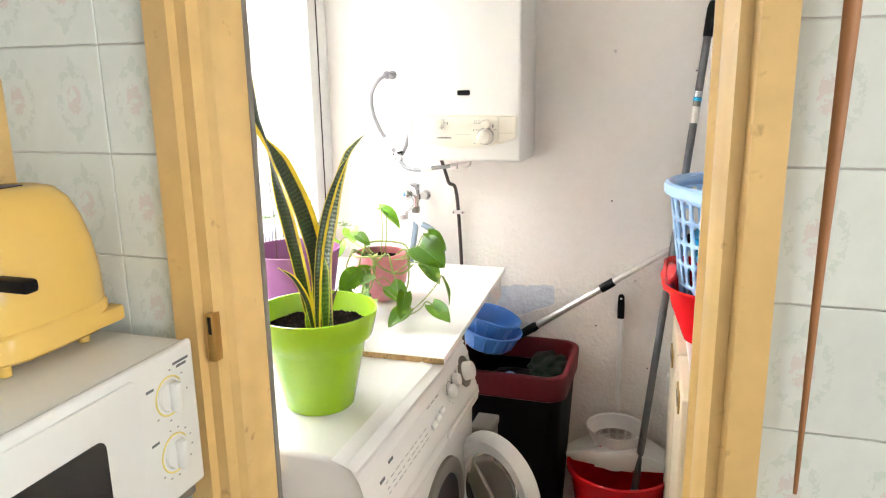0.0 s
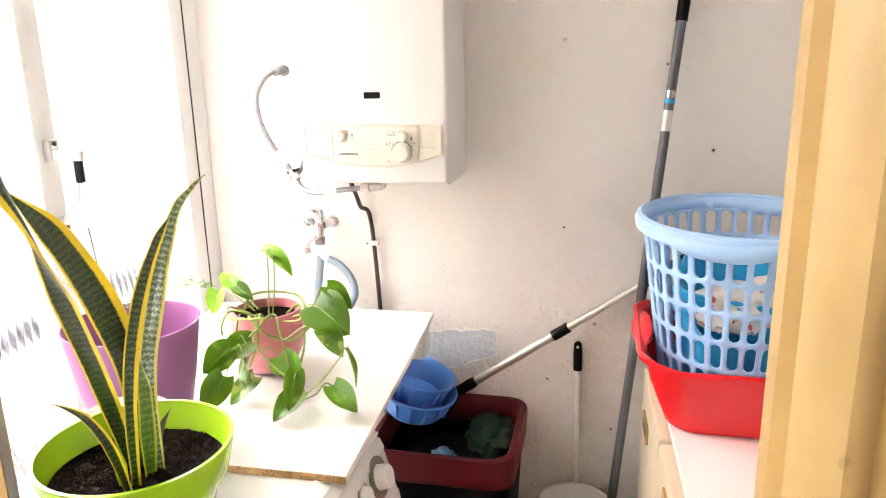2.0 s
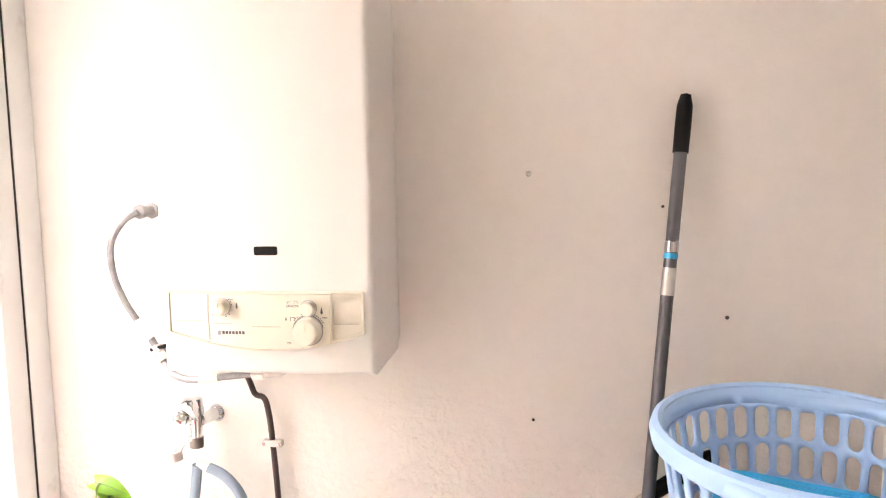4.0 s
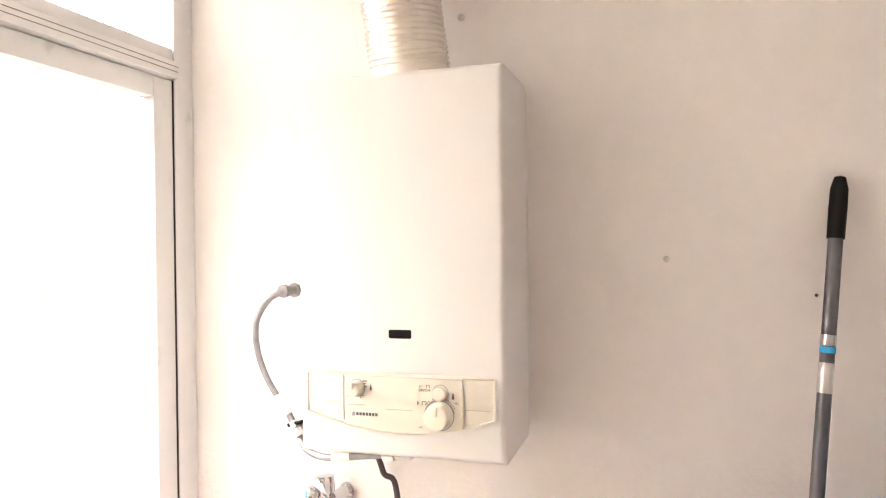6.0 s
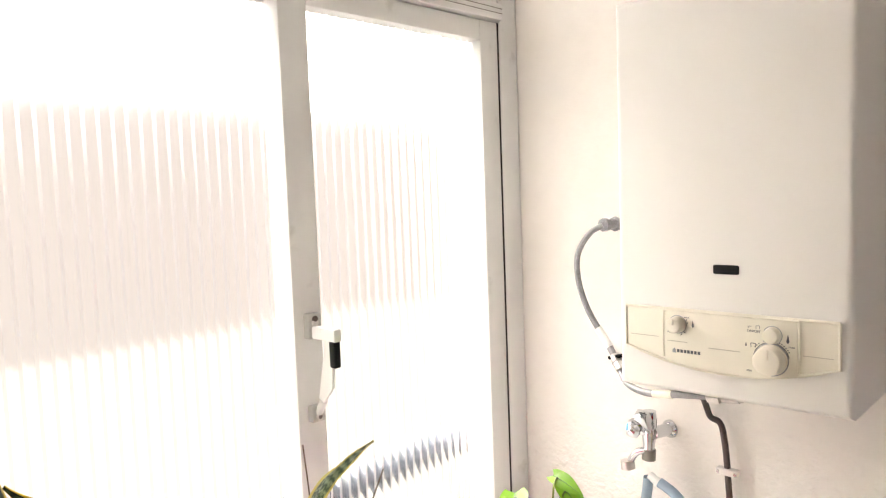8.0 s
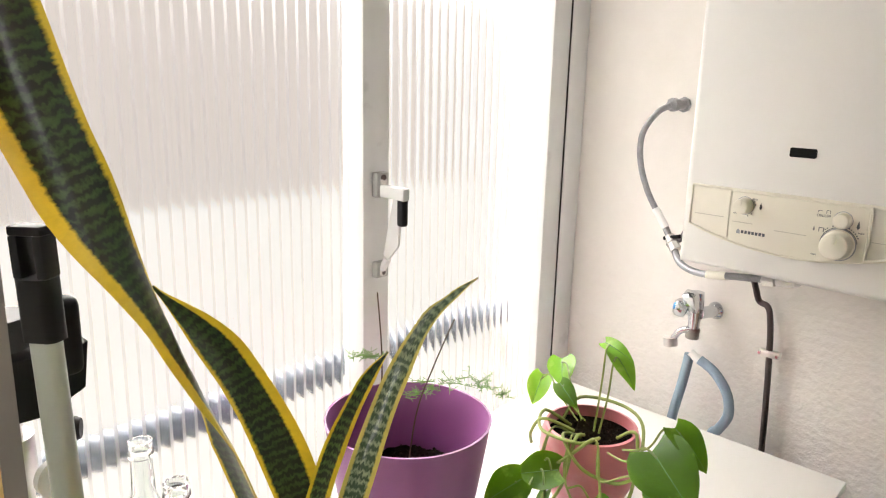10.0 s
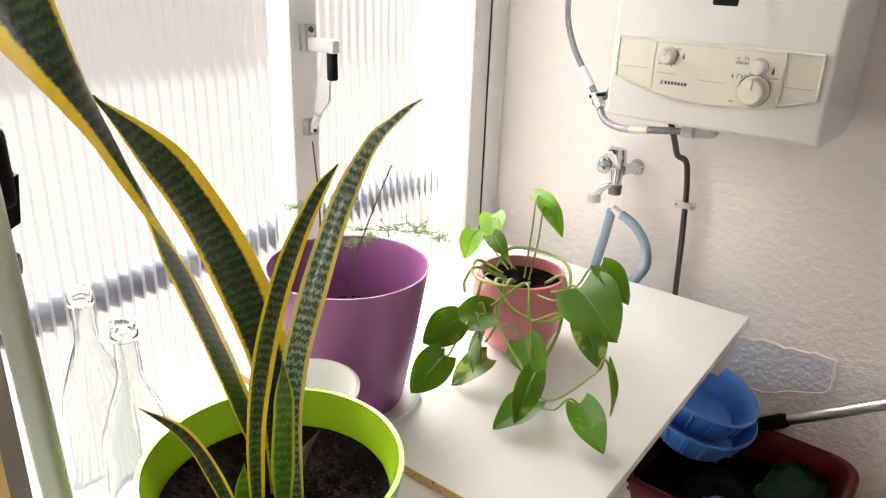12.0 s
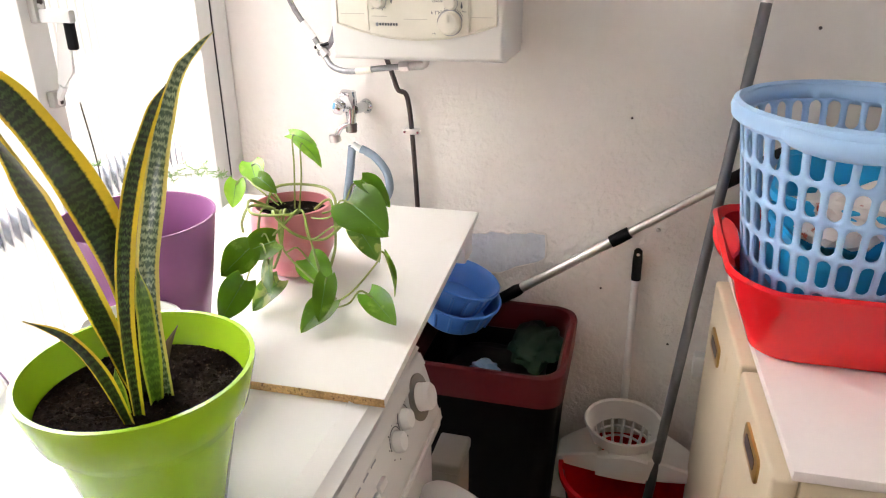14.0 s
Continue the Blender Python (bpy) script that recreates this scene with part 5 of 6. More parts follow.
st = thing("folded_stand", (-0.72, 1.32, 0.851), "folded camera stand with black clamps and blue strap", "stand")
part("leg", tube([(-0.70, 1.315, 0.851), (-0.705, 1.315, 1.22)], 0.011, 12), BRUSHED, st)
part("leg", tube([(-0.72, 1.30, 0.851), (-0.715, 1.305, 1.22)], 0.011, 12), BRUSHED, st)
part("collar", lathe([(0, 0), (0.022, 0), (0.022, 0.05), (0, 0.05)], (-0.71, 1.31, 1.21), 20), BRUSHED, st)
part("head", box(-0.735, -0.680, 1.285, 1.352, 1.28, 1.345, 0.008), BLACK_PLASTIC, st, "black clamp head")
part("collar", lathe([(0, 0), (0.030, 0), (0.034, 0.012), (0.030, 0.030), (0, 0.030)], (-0.71, 1.31, 1.352), 24), BLACK_RUBBER_AND_SHADE, st)
part("clamp", box(-0.705, -0.680, 1.345, 1.378, 1.315, 1.395, 0.010, 3), BLACK_PLASTIC, st)
part("lever", prism([(0, 0), (0.03, 0.012), (0.024, -0.035), (0.004, -0.045)], 0.014, m=Matrix(((0, 0, 1, -0.70), (1, 0, 0, 1.352), (0, 1, 0, 1.335), (0, 0, 0, 1)))), BLACK_PLASTIC, st)
part("screw_knob", turned([(0, 0), (0.012, 0), (0.012, 0.020), (0.010, 0.024), (0, 0.024)], (-0.69, 1.345, 1.262), (-0.66, 1.40, 1.262), 16), BLACK_PLASTIC, st)
part("dial", turned([(0, 0), (0.02, 0), (0.02, 0.008), (0, 0.008)], (-0.69, 1.340, 1.215), (-0.60, 1.36, 1.215), 24), WHITE_PLASTIC, st)
part("mast", tube([(-0.71, 1.31, 1.25), (-0.71, 1.31, 1.37)], 0.013, 12), BRUSHED, st)
part("strap", strap([(-0.72, 1.285, 1.55), (-0.722, 1.288, 1.42), (-0.715, 1.295, 1.25), (-0.70, 1.305, 1.15), (-0.695, 1.310, 1.0), (-0.70, 1.308, 0.90)], [0.03, 0.03, 0.035, 0.03, 0.035, 0.03], (0.8, -0.2, 0.1), 0.1), BLUE_CLOTH, st, "blue fabric strap")
# ---- bin corner ----
bn = thing("waste_bin", (-0.18, 2.40, 0), "tall black plastic waste bin with dark red rim", "bin")


def shell(name, x0, x1, y0, y1, z0, z1, inset, r, thick, material, parent, label="", floor_z=None):
    """An open-topped box with round corners that narrows towards its foot."""
    bm = bmesh.new()
    cx, cy, w0, d0 = (x0 + x1) / 2, (y0 + y1) / 2, x1 - x0, y1 - y0

    def ring(dx, z, rr):
        return [bm.verts.new((cx + x, cy + y, z)) for x, y in rounded(w0 - 2 * dx, d0 - 2 * dx, max(rr, 0.004), 6)]

    rings = [ring(inset + 0.006, z0, r), ring(inset, z0 + 0.006, r), ring(0, z1 - 0.003, r), ring(0.002, z1, r), ring(thick - 0.002, z1, r - thick), ring(thick, z1 - 0.003, r - thick), ring(inset + thick, z0 + thick, r - thick)]
    for a, b in zip(rings, rings[1:]):
        n = len(a)
        for k in range(n):
            bm.faces.new((a[k], a[(k + 1) % n], b[(k + 1) % n], b[k]))
    bm.faces.new(rings[0][::-1])
    bm.faces.new(rings[-1])
    return part(name, bm, material, parent, label)


shell("body", -0.400, -0.040, 2.235, 2.575, 0.0, 0.580, 0.03, 0.045, 0.004, BIN_BLACK, bn)
bm = bmesh.new()
rr = [[bm.verts.new((-0.220 + x, 2.405 + y, z)) for x, y in rounded(0.360 + 2 * g, 0.34 + 2 * g, 0.055, 6)] for g, z in ((0.002, 0.560), (0.009, 0.565), (0.012, 0.630), (0.009, 0.641), (0.003, 0.645), (-0.005, 0.643), (-0.014, 0.620), (-0.012, 0.57), (0.002, 0.560))]
for a, b in zip(rr, rr[1:]):
    for k in range(len(a)):
        bm.faces.new((a[k], a[(k + 1) % len(a)], b[(k + 1) % len(b)], b[k]))
part("rim", bm, DARK_RED, bn, "dark red plastic rim")


def crumple(cx, cy, cz, rx, ry, rz, seed, amp=0.3):
    bm = bmesh.new()
    bmesh.ops.create_icosphere(bm, subdivisions=4, radius=1)
    for v in bm.verts:
        d = 1 + amp * noise.noise(v.co * 2.2 + V((seed, 0, 0))) + amp * 0.5 * abs(noise.noise(v.co * 5.5 + V((0, seed, 0))))
        v.co = V((cx + v.co.x * rx * d, cy + v.co.y * ry * d, cz + v.co.z * rz * d))
    return bm


solo("rubbish_bag", crumple(-0.215, 2.40, 0.515, 0.135, 0.13, 0.055, 2, 0.25), BLACK_PLASTIC, "crumpled black liner in the waste bin", "bag", base=(-0.185, 2.40, 0.50))
solo("green_bag", crumple(-0.120, 2.45, 0.598, 0.060, 0.105, 0.021, 5, 0.42), GREEN_BAG, "crumpled dark green plastic bag in the bin", "bag", base=(-0.125, 2.46, 0.58))
solo("blue_wrapper", crumple(-0.225, 2.33, 0.582, 0.032, 0.026, 0.022, 9, 0.35), BLUE_BAG, "crumpled pale blue wrapper in the bin", "wrapper", base=(-0.225, 2.33, 0.56))


def tub(name, cx, cy, z0, a, b, h, tilt, label):
    t = thing(name, (cx, cy, z0), label, "tub", "blue tubs")
    m = Matrix.Translation((cx, cy, z0)) @ pose(0, 0, 0, *tilt)
    part("body", lathe([(0, 0), (0.70, 0), (0.76, 0.006), (0.90, h * 0.80), (1.0, h * 0.86), (1.02, h * 0.97), (0.985, h), (0.93, h * 0.92), (0.88, h * 0.80), (0.74, 0.012), (0, 0.010)], m=m @ Matrix.Diagonal((a, b, 1, 1)), seg=56), BLUE_PLASTIC, t)
    for k in range(-2, 3):
        ang2 = math.radians(-60 + k * 24)
        p, q = V((a * 0.80 * math.cos(ang2), b * 0.80 * math.sin(ang2), 0.012)), V((a * 0.925 * math.cos(ang2), b * 0.925 * math.sin(ang2), h * 0.80))
        part("rib", tube([m @ p, m @ q], 0.004, 8), BLUE_PLASTIC, t)
    return t


tub("blue_tub", -0.330, 2.44, 0.652, 0.105, 0.130, 0.068, (-4, 13, 0), "blue plastic tub lying on the waste bin")
tub("blue_tub", -0.335, 2.450, 0.692, 0.100, 0.122, 0.072, (-6, 17, 0), "smaller blue plastic tub stacked in another")

dt = thing("washing_powder_box", (-0.22, 2.06, 0), "grey plastic container beside the washing machine", "container")
part("body", box(-0.262, -0.203, 1.985, 2.080, 0.0, 0.552, 0.008, 3), GREY_BOX, dt)
part("lid", box(-0.265, -0.200, 1.982, 2.083, 0.5525, 0.577, 0.006, 3), GREY_BOX, dt)

# mop bucket with wringer
MX, MY = 0.130, 2.415
bk = thing("mop_bucket", (MX, MY, 0), "red plastic mop bucket with a white wringer", "bucket")
part("bucket", lathe([(0, 0), (0.115, 0), (0.120, 0.006), (0.160, 0.262), (0.172, 0.266), (0.173, 0.280), (0.163, 0.283), (0.155, 0.262), (0.116, 0.010), (0, 0.010)], (MX, MY, 0), 64, sx=1.0, sy=0.95), RED_PLASTIC, bk)


def saddle(x_from, x_to, y0, y1, name):
    bm, prev = bmesh.new(), None
    for i in range(13):
        x = x_from + (x_to - x_from) * i / 12
        s = min(1.0, abs(x - MX) / 0.178)
        top = 0.290 + 0.050 * (1 - s ** 1.5)
        a = y0 - 0.022 * (1 - s ** 2)
        b = y1 - 0.06 * s ** 2
        row = [bm.verts.new(p) for p in ((x, a, 0.274), (x, a, top), (x, a + 0.005, top + 0.005), (x, b, top + 0.005), (x, b, 0.274))]
        if prev:
            for k in range(5):
                bm.faces.new((prev[k], prev[(k + 1) % 5], row[(k + 1) % 5], row[k]))
        else:
            bm.faces.new(row)
        prev = row
    bm.faces.new(prev[::-1])
    part("saddle", bm, WHITE_PLASTIC, bk, "white wringer saddle across the rim")


saddle(MX - 0.178, MX - 0.078, 2.425, 2.55, "saddle")
saddle(MX + 0.045, MX + 0.178, 2.425, 2.55, "saddle")
saddle(MX - 0.0785, MX + 0.0455, 2.412, 2.428, "saddle")
SX, SY = 0.110, 2.478
part("wringer_collar", lathe([(0.079, 0.0), (0.089, 0.020), (0.096, 0.040), (0.100, 0.045), (0.098, 0.049), (0.092, 0.045), (0.085, 0.020), (0.075, 0.0), (0.079, 0.0)], (SX, SY, 0.343), 48), WHITE_PLASTIC, bk, "white funnel-shaped wringer wall")
for r, z in ((0.0715, 0.322), (0.064, 0.298), (0.056, 0.274), (0.048, 0.25)):
    part("wringer_hoop", tube([(SX + r * math.cos(a * math.pi / 18), SY + r * math.sin(a * math.pi / 18), z) for a in range(37)], 0.0034, 6, smooth_steps=1), WHITE_PLASTIC, bk)
for k in range(16):
    a = 2 * math.pi * k / 16
    part("wringer_bar", tube([(SX + 0.0775 * math.cos(a), SY + 0.0775 * math.sin(a), 0.344), (SX + 0.048 * math.cos(a), SY + 0.048 * math.sin(a), 0.25)], 0.0040, 6, smooth_steps=1), WHITE_PLASTIC, bk)
part("wringer_floor", lathe([(0, 0), (0.048, 0), (0.048, 0.003), (0, 0.003)], (SX, SY, 0.249), 32), DARK_RED, bk)

mp = thing("mop", (0.165, 2.39, 0.02), "grey steel mop pole with black end cap in the bucket", "mop")
TOP, FOOT = V((0.334, 2.575, 1.765)), V((0.168, 2.385, 0.04))
part("shaft", tube([FOOT, FOOT.lerp(TOP, 0.94)], 0.0118, 16), GREY_POLE, mp)
part("cap", turned([(0, 0), (0.014, 0), (0.0145, 0.05), (0.014, 0.085), (0.009, 0.105), (0, 0.108)], FOOT.lerp(TOP, 0.938), TOP, 20), BLACK_PLASTIC, mp, "black rubber end cap")
part("ring", turned([(0, 0), (0.0128, 0), (0.0128, 0.018), (0, 0.018)], FOOT.lerp(TOP, 0.835), TOP, 20), STEEL, mp)
part("button", turned([(0, 0), (0.0127, 0), (0.0127, 0.010), (0, 0.010)], FOOT.lerp(TOP, 0.828), TOP, 20), BLUE_BOX, mp, "blue lock collar")
part("upper_shaft", turned([(0, 0), (0.0125, 0), (0.0125, 0.05), (0, 0.05)], FOOT.lerp(TOP, 0.79), TOP, 20), BRUSHED, mp)

wp = thing("wiper_pole", (-0.10, 2.56, 0.70), "telescopic aluminium pole with black grip leaning on the wall", "pole")
A, B = V((-0.225, 2.545, 0.668)), V((0.42, 2.575, 1.108))
part("lower_tube", tube([A.lerp(B, 0.05), A.lerp(B, 0.45)], 0.0118, 16), BRUSHED, wp)
part("upper_tube", tube([A.lerp(B, 0.43), A.lerp(B, 0.80)], 0.0098, 16), BRUSHED, wp)
part("joint", turned([(0, 0), (0.0145, 0), (0.0150, 0.02), (0.0145, 0.05), (0, 0.05)], A.lerp(B, 0.405), B, 20), BLACK_PLASTIC, wp, "black clamp joint")
part("grip", turned([(0, 0), (0.0135, 0), (0.0150, 0.03), (0.0150, 0.14), (0.011, 0.155), (0, 0.156)], A.lerp(B, 0.77), B, 20), BLACK_PLASTIC, wp, "black plastic grip")
part("socket", turned([(0, 0), (0.014, 0), (0.016, 0.06), (0.0125, 0.075), (0, 0.075)], A.lerp(B, -0.02), B, 18), BLACK_PLASTIC, wp)
bs = thing("broom_stick", (0.11, 2.585, 0), "white broom stick with black hanging end", "stick")
part("shaft", tube([(0.109, 2.5885, 0.0), (0.104, 2.586, 0.745)], 0.0098, 14), WHITE_PLASTIC, bs)
part("grip", turned([(0, 0), (0.0118, 0), (0.0118, 0.055), (0.010, 0.078), (0.006, 0.083), (0, 0.083)], (0.104, 2.586, 0.740), (0.1033, 2.5855, 0.80), 18), BLACK_PLASTIC, bs, "black plastic end with hole")
part("hole", turned([(0, 0), (0.004, 0), (0.004, 0.001), (0, 0.001)], (0.1035, 2.5745, 0.812), (0.1035, 2.4, 0.84), 12), WHITE_PLASTIC, bs)

# ---- cabinet with basin and basket ----
cb = thing("cabinet", (0.50, 2.16, 0), "cream laminate base cabinet with brass pulls and worn doors", "cabinet")
CX, CZ, CY0, CY1 = 0.326, 0.845, 1.783, 2.45
CAB = Matrix.Translation((CX, CY0, 0)) @ pose(0, 0, 0, 0, 0, 2.3) @ Matrix.Translation((-CX, -CY0, 0))
part("body", box(CX + 0.012, XR - 0.008, CY0, CY1, 0.0, CZ - 0.018, 0.003, m=CAB), CABINET, cb)
part("worktop", box(CX - 0.002, XR - 0.012, CY0 - 0.004, CY1 + 0.004, CZ - 0.0175, CZ, 0.002, m=CAB), CABINET_TOP, cb, "pinkish white laminate top")
for y0, y1, py, pz in ((2.086, CY1 - 0.002, 2.325, 0.722), (CY0 + 0.002, 2.072, 1.905, 0.775)):
    d = part("door", box(CX - 0.026, CX + 0.0115, y0, y1, 0.05, CZ - 0.022, 0.007, 3, m=CAB), CABINET, cb)
    part("pull", prism(rounded(0.112, 0.046, 0.012, 4), 0.005, m=CAB @ Matrix(((0, 0, -1, CX - 0.0255), (-1, 0, 0, py), (0, 1, 0, pz), (0, 0, 0, 1))), bevel=0.0015), BRASS, d, "aged brass recessed pull")
    # the pull is solid: this flat dark plate paints in the hollow's shade
    part("pull_recess", prism(rounded(0.074, 0.022, 0.007, 4), 0.0012, m=CAB @ Matrix(((0, 0, -1, CX - 0.0302), (-1, 0, 0, py), (0, 1, 0, pz), (0, 0, 0, 1)))), GAS, d, "dark plate painted as shade in the pull's hollow")
hb = thing("hob", (0.52, 1.55, 0), "steel hob unit with a black pan handle on it", "hob")
part("cabinet_box", box(CX + 0.004, XR - 0.008, 1.30, CY0 - 0.006, 0.0, 0.785, 0.003), CABINET, hb)
part("steel_top", box(CX + 0.016, XR - 0.008, 1.31, CY0 - 0.010, 0.7855, 0.805, 0.006), BRUSHED, hb)
solo("tongs", turned([(0, 0), (0.010, 0), (0.008, 0.03), (0.003, 0.055), (0, 0.056)], (0.425, 1.730, 0.806), (0.427, 1.733, 0.87), 12), BLACK_PLASTIC, "black plastic tip of kitchen tongs on the hob", "tongs", base=(0.425, 1.730, 0.806))

ba = thing("washing_basin", (0.465, 2.255, CZ), "glossy red plastic basin on the cabinet", "basin")
bm = bmesh.new()
prof = ((0.150, 0.150, 0.0, 0.07), (0.158, 0.158, 0.004, 0.075), (0.200, 0.190, 0.120, 0.09), (0.212, 0.202, 0.165, 0.10), (0.229, 0.216, 0.170, 0.105), (0.231, 0.218, 0.180, 0.105), (0.222, 0.210, 0.186, 0.10), (0.206, 0.196, 0.175, 0.09), (0.194, 0.184, 0.120, 0.085), (0.150, 0.150, 0.010, 0.07))
rows = []
for hx, hy, z, r in prof:
    lip = z > 0.16
    rows.append([bm.verts.new((0.440 + x, 2.235 + y, CZ + 0.001 + z * 0.84 + (0.014 * max(0, (abs(x) - 0.12) / 0.11) if lip else 0))) for x, y in rounded(2 * hx * 0.88, 2 * hy * 1.02, r * 0.88, 8)])
for a, b in zip(rows, rows[1:]):
    for k in range(len(a)):
        bm.faces.new((a[k], a[(k + 1) % len(a)], b[(k + 1) % len(b)], b[k]))
bm.faces.new(rows[0][::-1])
bm.faces.new(rows[-1])
part("bowl", bm, RED_PLASTIC, ba)
part("lug", lathe([(0, 0.004), (0.7, 0.002), (0.95, 0.0), (1, 0.005), (0.95, 0.010), (0.7, 0.013), (0, 0.016)], m=Matrix.Translation((0.256, 2.250, CZ + 0.150)) @ pose(0, 0, 0, 0, -22, 0) @ Matrix.Diagonal((0.024, 0.105, 1, 1)), seg=36), RED_PLASTIC, ba, "red carrying lug")

# laundry basket with slots
BC, BT, BB = V((0.440, 2.232, 0)), 1.264, 0.905
bk2 = thing("laundry_basket", (BC.x, BC.y, BB), "pale blue plastic laundry basket with slotted wall", "basket")


def basket_r(z):
    u = (z - BB) / (BT - BB)
    return 0.160 + 0.055 * u


bm = bmesh.new()
COLS, K = 34, 24
zs = [BT - 0.030 - i * 0.0605 for i in range(6)]
for j in range(5):
    z1, z0 = zs[j], zs[j + 1]
    for i in range(COLS):
        a0, a1 = 2 * math.pi * i / COLS, 2 * math.pi * (i + 1) / COLS
        ac, am = (a0 + a1) / 2, (z0 + z1) / 2
        hw, hh = 0.335, 0.43
        ca, cb2 = hw * (a1 - a0) * basket_r(am), hh * (z1 - z0)
        outer, inner = [], []
        for k in range(K):
            t = 2 * math.pi * (k + 0.5) / K
            c2, s2 = math.cos(t), math.sin(t)
            q = 0.5 / max(abs(c2), abs(s2))
            outer.append((c2 * q, s2 * q))
            inner.append((c2 * hw, (math.copysign(cb2 - ca, s2) + ca * s2) / (z1 - z0)))
        ring = []
        for pts in (outer, inner):
            row = []
            for u, v in pts:
                u, v = max(-0.5, min(0.5, u)), max(-0.5, min(0.5, v))
                an, z = ac + u * (a1 - a0), am + v * (z1 - z0)
                r = basket_r(z)
                row.append((BC.x + r * math.cos(an), BC.y + r * math.sin(an), z))
            ring.append(row)
        vo, vi = [[bm.verts.new(p) for p in row] for row in ring]
        for k in range(K):
            bm.faces.new((vo[k], vo[(k + 1) % K], vi[(k + 1) % K], vi[k]))
        # fill the small corners of the cell
        for u, v in ((0.5, 0.5), (-0.5, 0.5), (-0.5, -0.5), (0.5, -0.5)):
            an, z = ac + u * (a1 - a0), am + v * (z1 - z0)
            r = basket_r(z)
            near = sorted(range(K), key=lambda k: (outer[k][0] - u) ** 2 + (outer[k][1] - v) ** 2)[:2]
            bm.faces.new((bm.verts.new((BC.x + r * math.cos(an), BC.y + r * math.sin(an), z)), vo[near[0]], vo[near[1]]))
for z1, z0 in ((BT - 0.004, zs[0]), (zs[5], BB + 0.02)):
    for i in range(96):
        q = []
        for an, z in ((i, z0), (i + 1, z0), (i + 1, z1), (i, z1)):
            r = basket_r(z)
            q.append(bm.verts.new((BC.x + r * math.cos(an * math.pi / 48), BC.y + r * math.sin(an * math.pi / 48), z)))
        bm.faces.new(q)
bmesh.ops.remove_doubles(bm, verts=bm.verts[:], dist=0.0003)
squash = Matrix.Translation(BC) @ Matrix.Diagonal((0.92, 1.03, 1, 1)) @ Matrix.Translation(-BC)
bm.transform(squash)
wall = part("wall", bm, BLUE_BASKET, bk2, angle=50)
sol = wall.modifiers.new("thickness", "SOLIDIFY")
sol.thickness, sol.offset = 0.0045, 0
rim = [(0.213, -0.030), (0.2175, -0.034), (0.229, -0.026), (0.232, -0.012), (0.228, 0.0), (0.219, 0.004), (0.2125, 0.0), (0.213, -0.030)]
part("rim", lathe(rim, (BC.x, BC.y, BT), 96, sx=0.92, sy=1.03), BLUE_BASKET, bk2, "rolled pale blue rim")
for a in (-110, 70):
    am = math.radians(a)
    part("hand_grip", tube([(BC.x + 0.2056 * math.cos(am + t * 0.05), BC.y + 0.2302 * math.sin(am + t * 0.05), BT - 0.016 - 0.010 * (1 - (t / 9) ** 2)) for t in range(-9, 10, 2)], 0.0185, 12, radii=[0.013, 0.017, 0.018, 0.018, 0.018, 0.018, 0.018, 0.018, 0.017, 0.013]), BLUE_BASKET, bk2, "thicker grip of the rim")
part("floor", lathe([(0, 0), (0.160, 0), (0.163, 0.02), (0.159, 0.021), (0.155, 0.004), (0, 0.004)], (BC.x, BC.y, BB), 64, sx=0.92, sy=1.03), BLUE_BASKET, bk2)


def bin_box(cx, cy, z, rx, ry, h, rz, label):
    t = thing("plastic_box", (cx, cy, z), label, "box", "boxes in the basket", rz)
    m = Matrix.Translation((cx, cy, z)) @ pose(0, 0, 0, 8, 5, rz)
    bm = bmesh.new()
    rows = [[bm.verts.new((x, y, zz)) for x, y in rounded(2 * rx * f, 2 * ry * f, 0.04, 5)] for f, zz in ((0.86, 0), (0.98, h - 0.006), (1.05, h - 0.004), (1.05, h + 0.004), (0.97, h + 0.004), (0.94, h - 0.006), (0.83, 0.006))]
    for a, b in zip(rows, rows[1:]):
        for k in range(len(a)):
            bm.faces.new((a[k], a[(k + 1) % len(a)], b[(k + 1) % len(b)], b[k]))
    bm.faces.new(rows[0][::-1])
    bm.faces.new(rows[-1])
    bm.transform(m)
    part("body", bm, BLUE_BOX, t)
    bm = bmesh.new()
    rows = [[bm.verts.new((x, y, zz)) for x, y in rounded(2 * rx * f, 2 * ry * f, 0.042, 5)] for f, zz in ((1.055, h - 0.010), (1.10, h - 0.008), (1.10, h + 0.006), (1.06, h + 0.009), (1.0, h + 0.005), (1.055, h - 0.010))]
    for a, b in zip(rows, rows[1:]):
        for k in range(len(a)):
            bm.faces.new((a[k], a[(k + 1) % len(a)], b[(k + 1) % len(b)], b[k]))
    bm.transform(m)
    part("rim", bm, BLUE_BOX, t, "rolled cyan rim")


bin_box(BC.x, BC.y, BB + 0.006, 0.115, 0.105, 0.125, 15, "bright cyan plastic box inside the laundry basket")
bin_box(BC.x + 0.01, BC.y + 0.030, BB + 0.128, 0.122, 0.105, 0.082, -12, "bright cyan plastic box inside the laundry basket")
solo("cloth", crumple(BC.x + 0.02, BC.y - 0.035, BB + 0.172, 0.100, 0.070, 0.050, 4, 0.45), CLOTH, "crumpled white cloth with fine red veins", "cloth", base=(BC.x, BC.y, BB + 0.15))

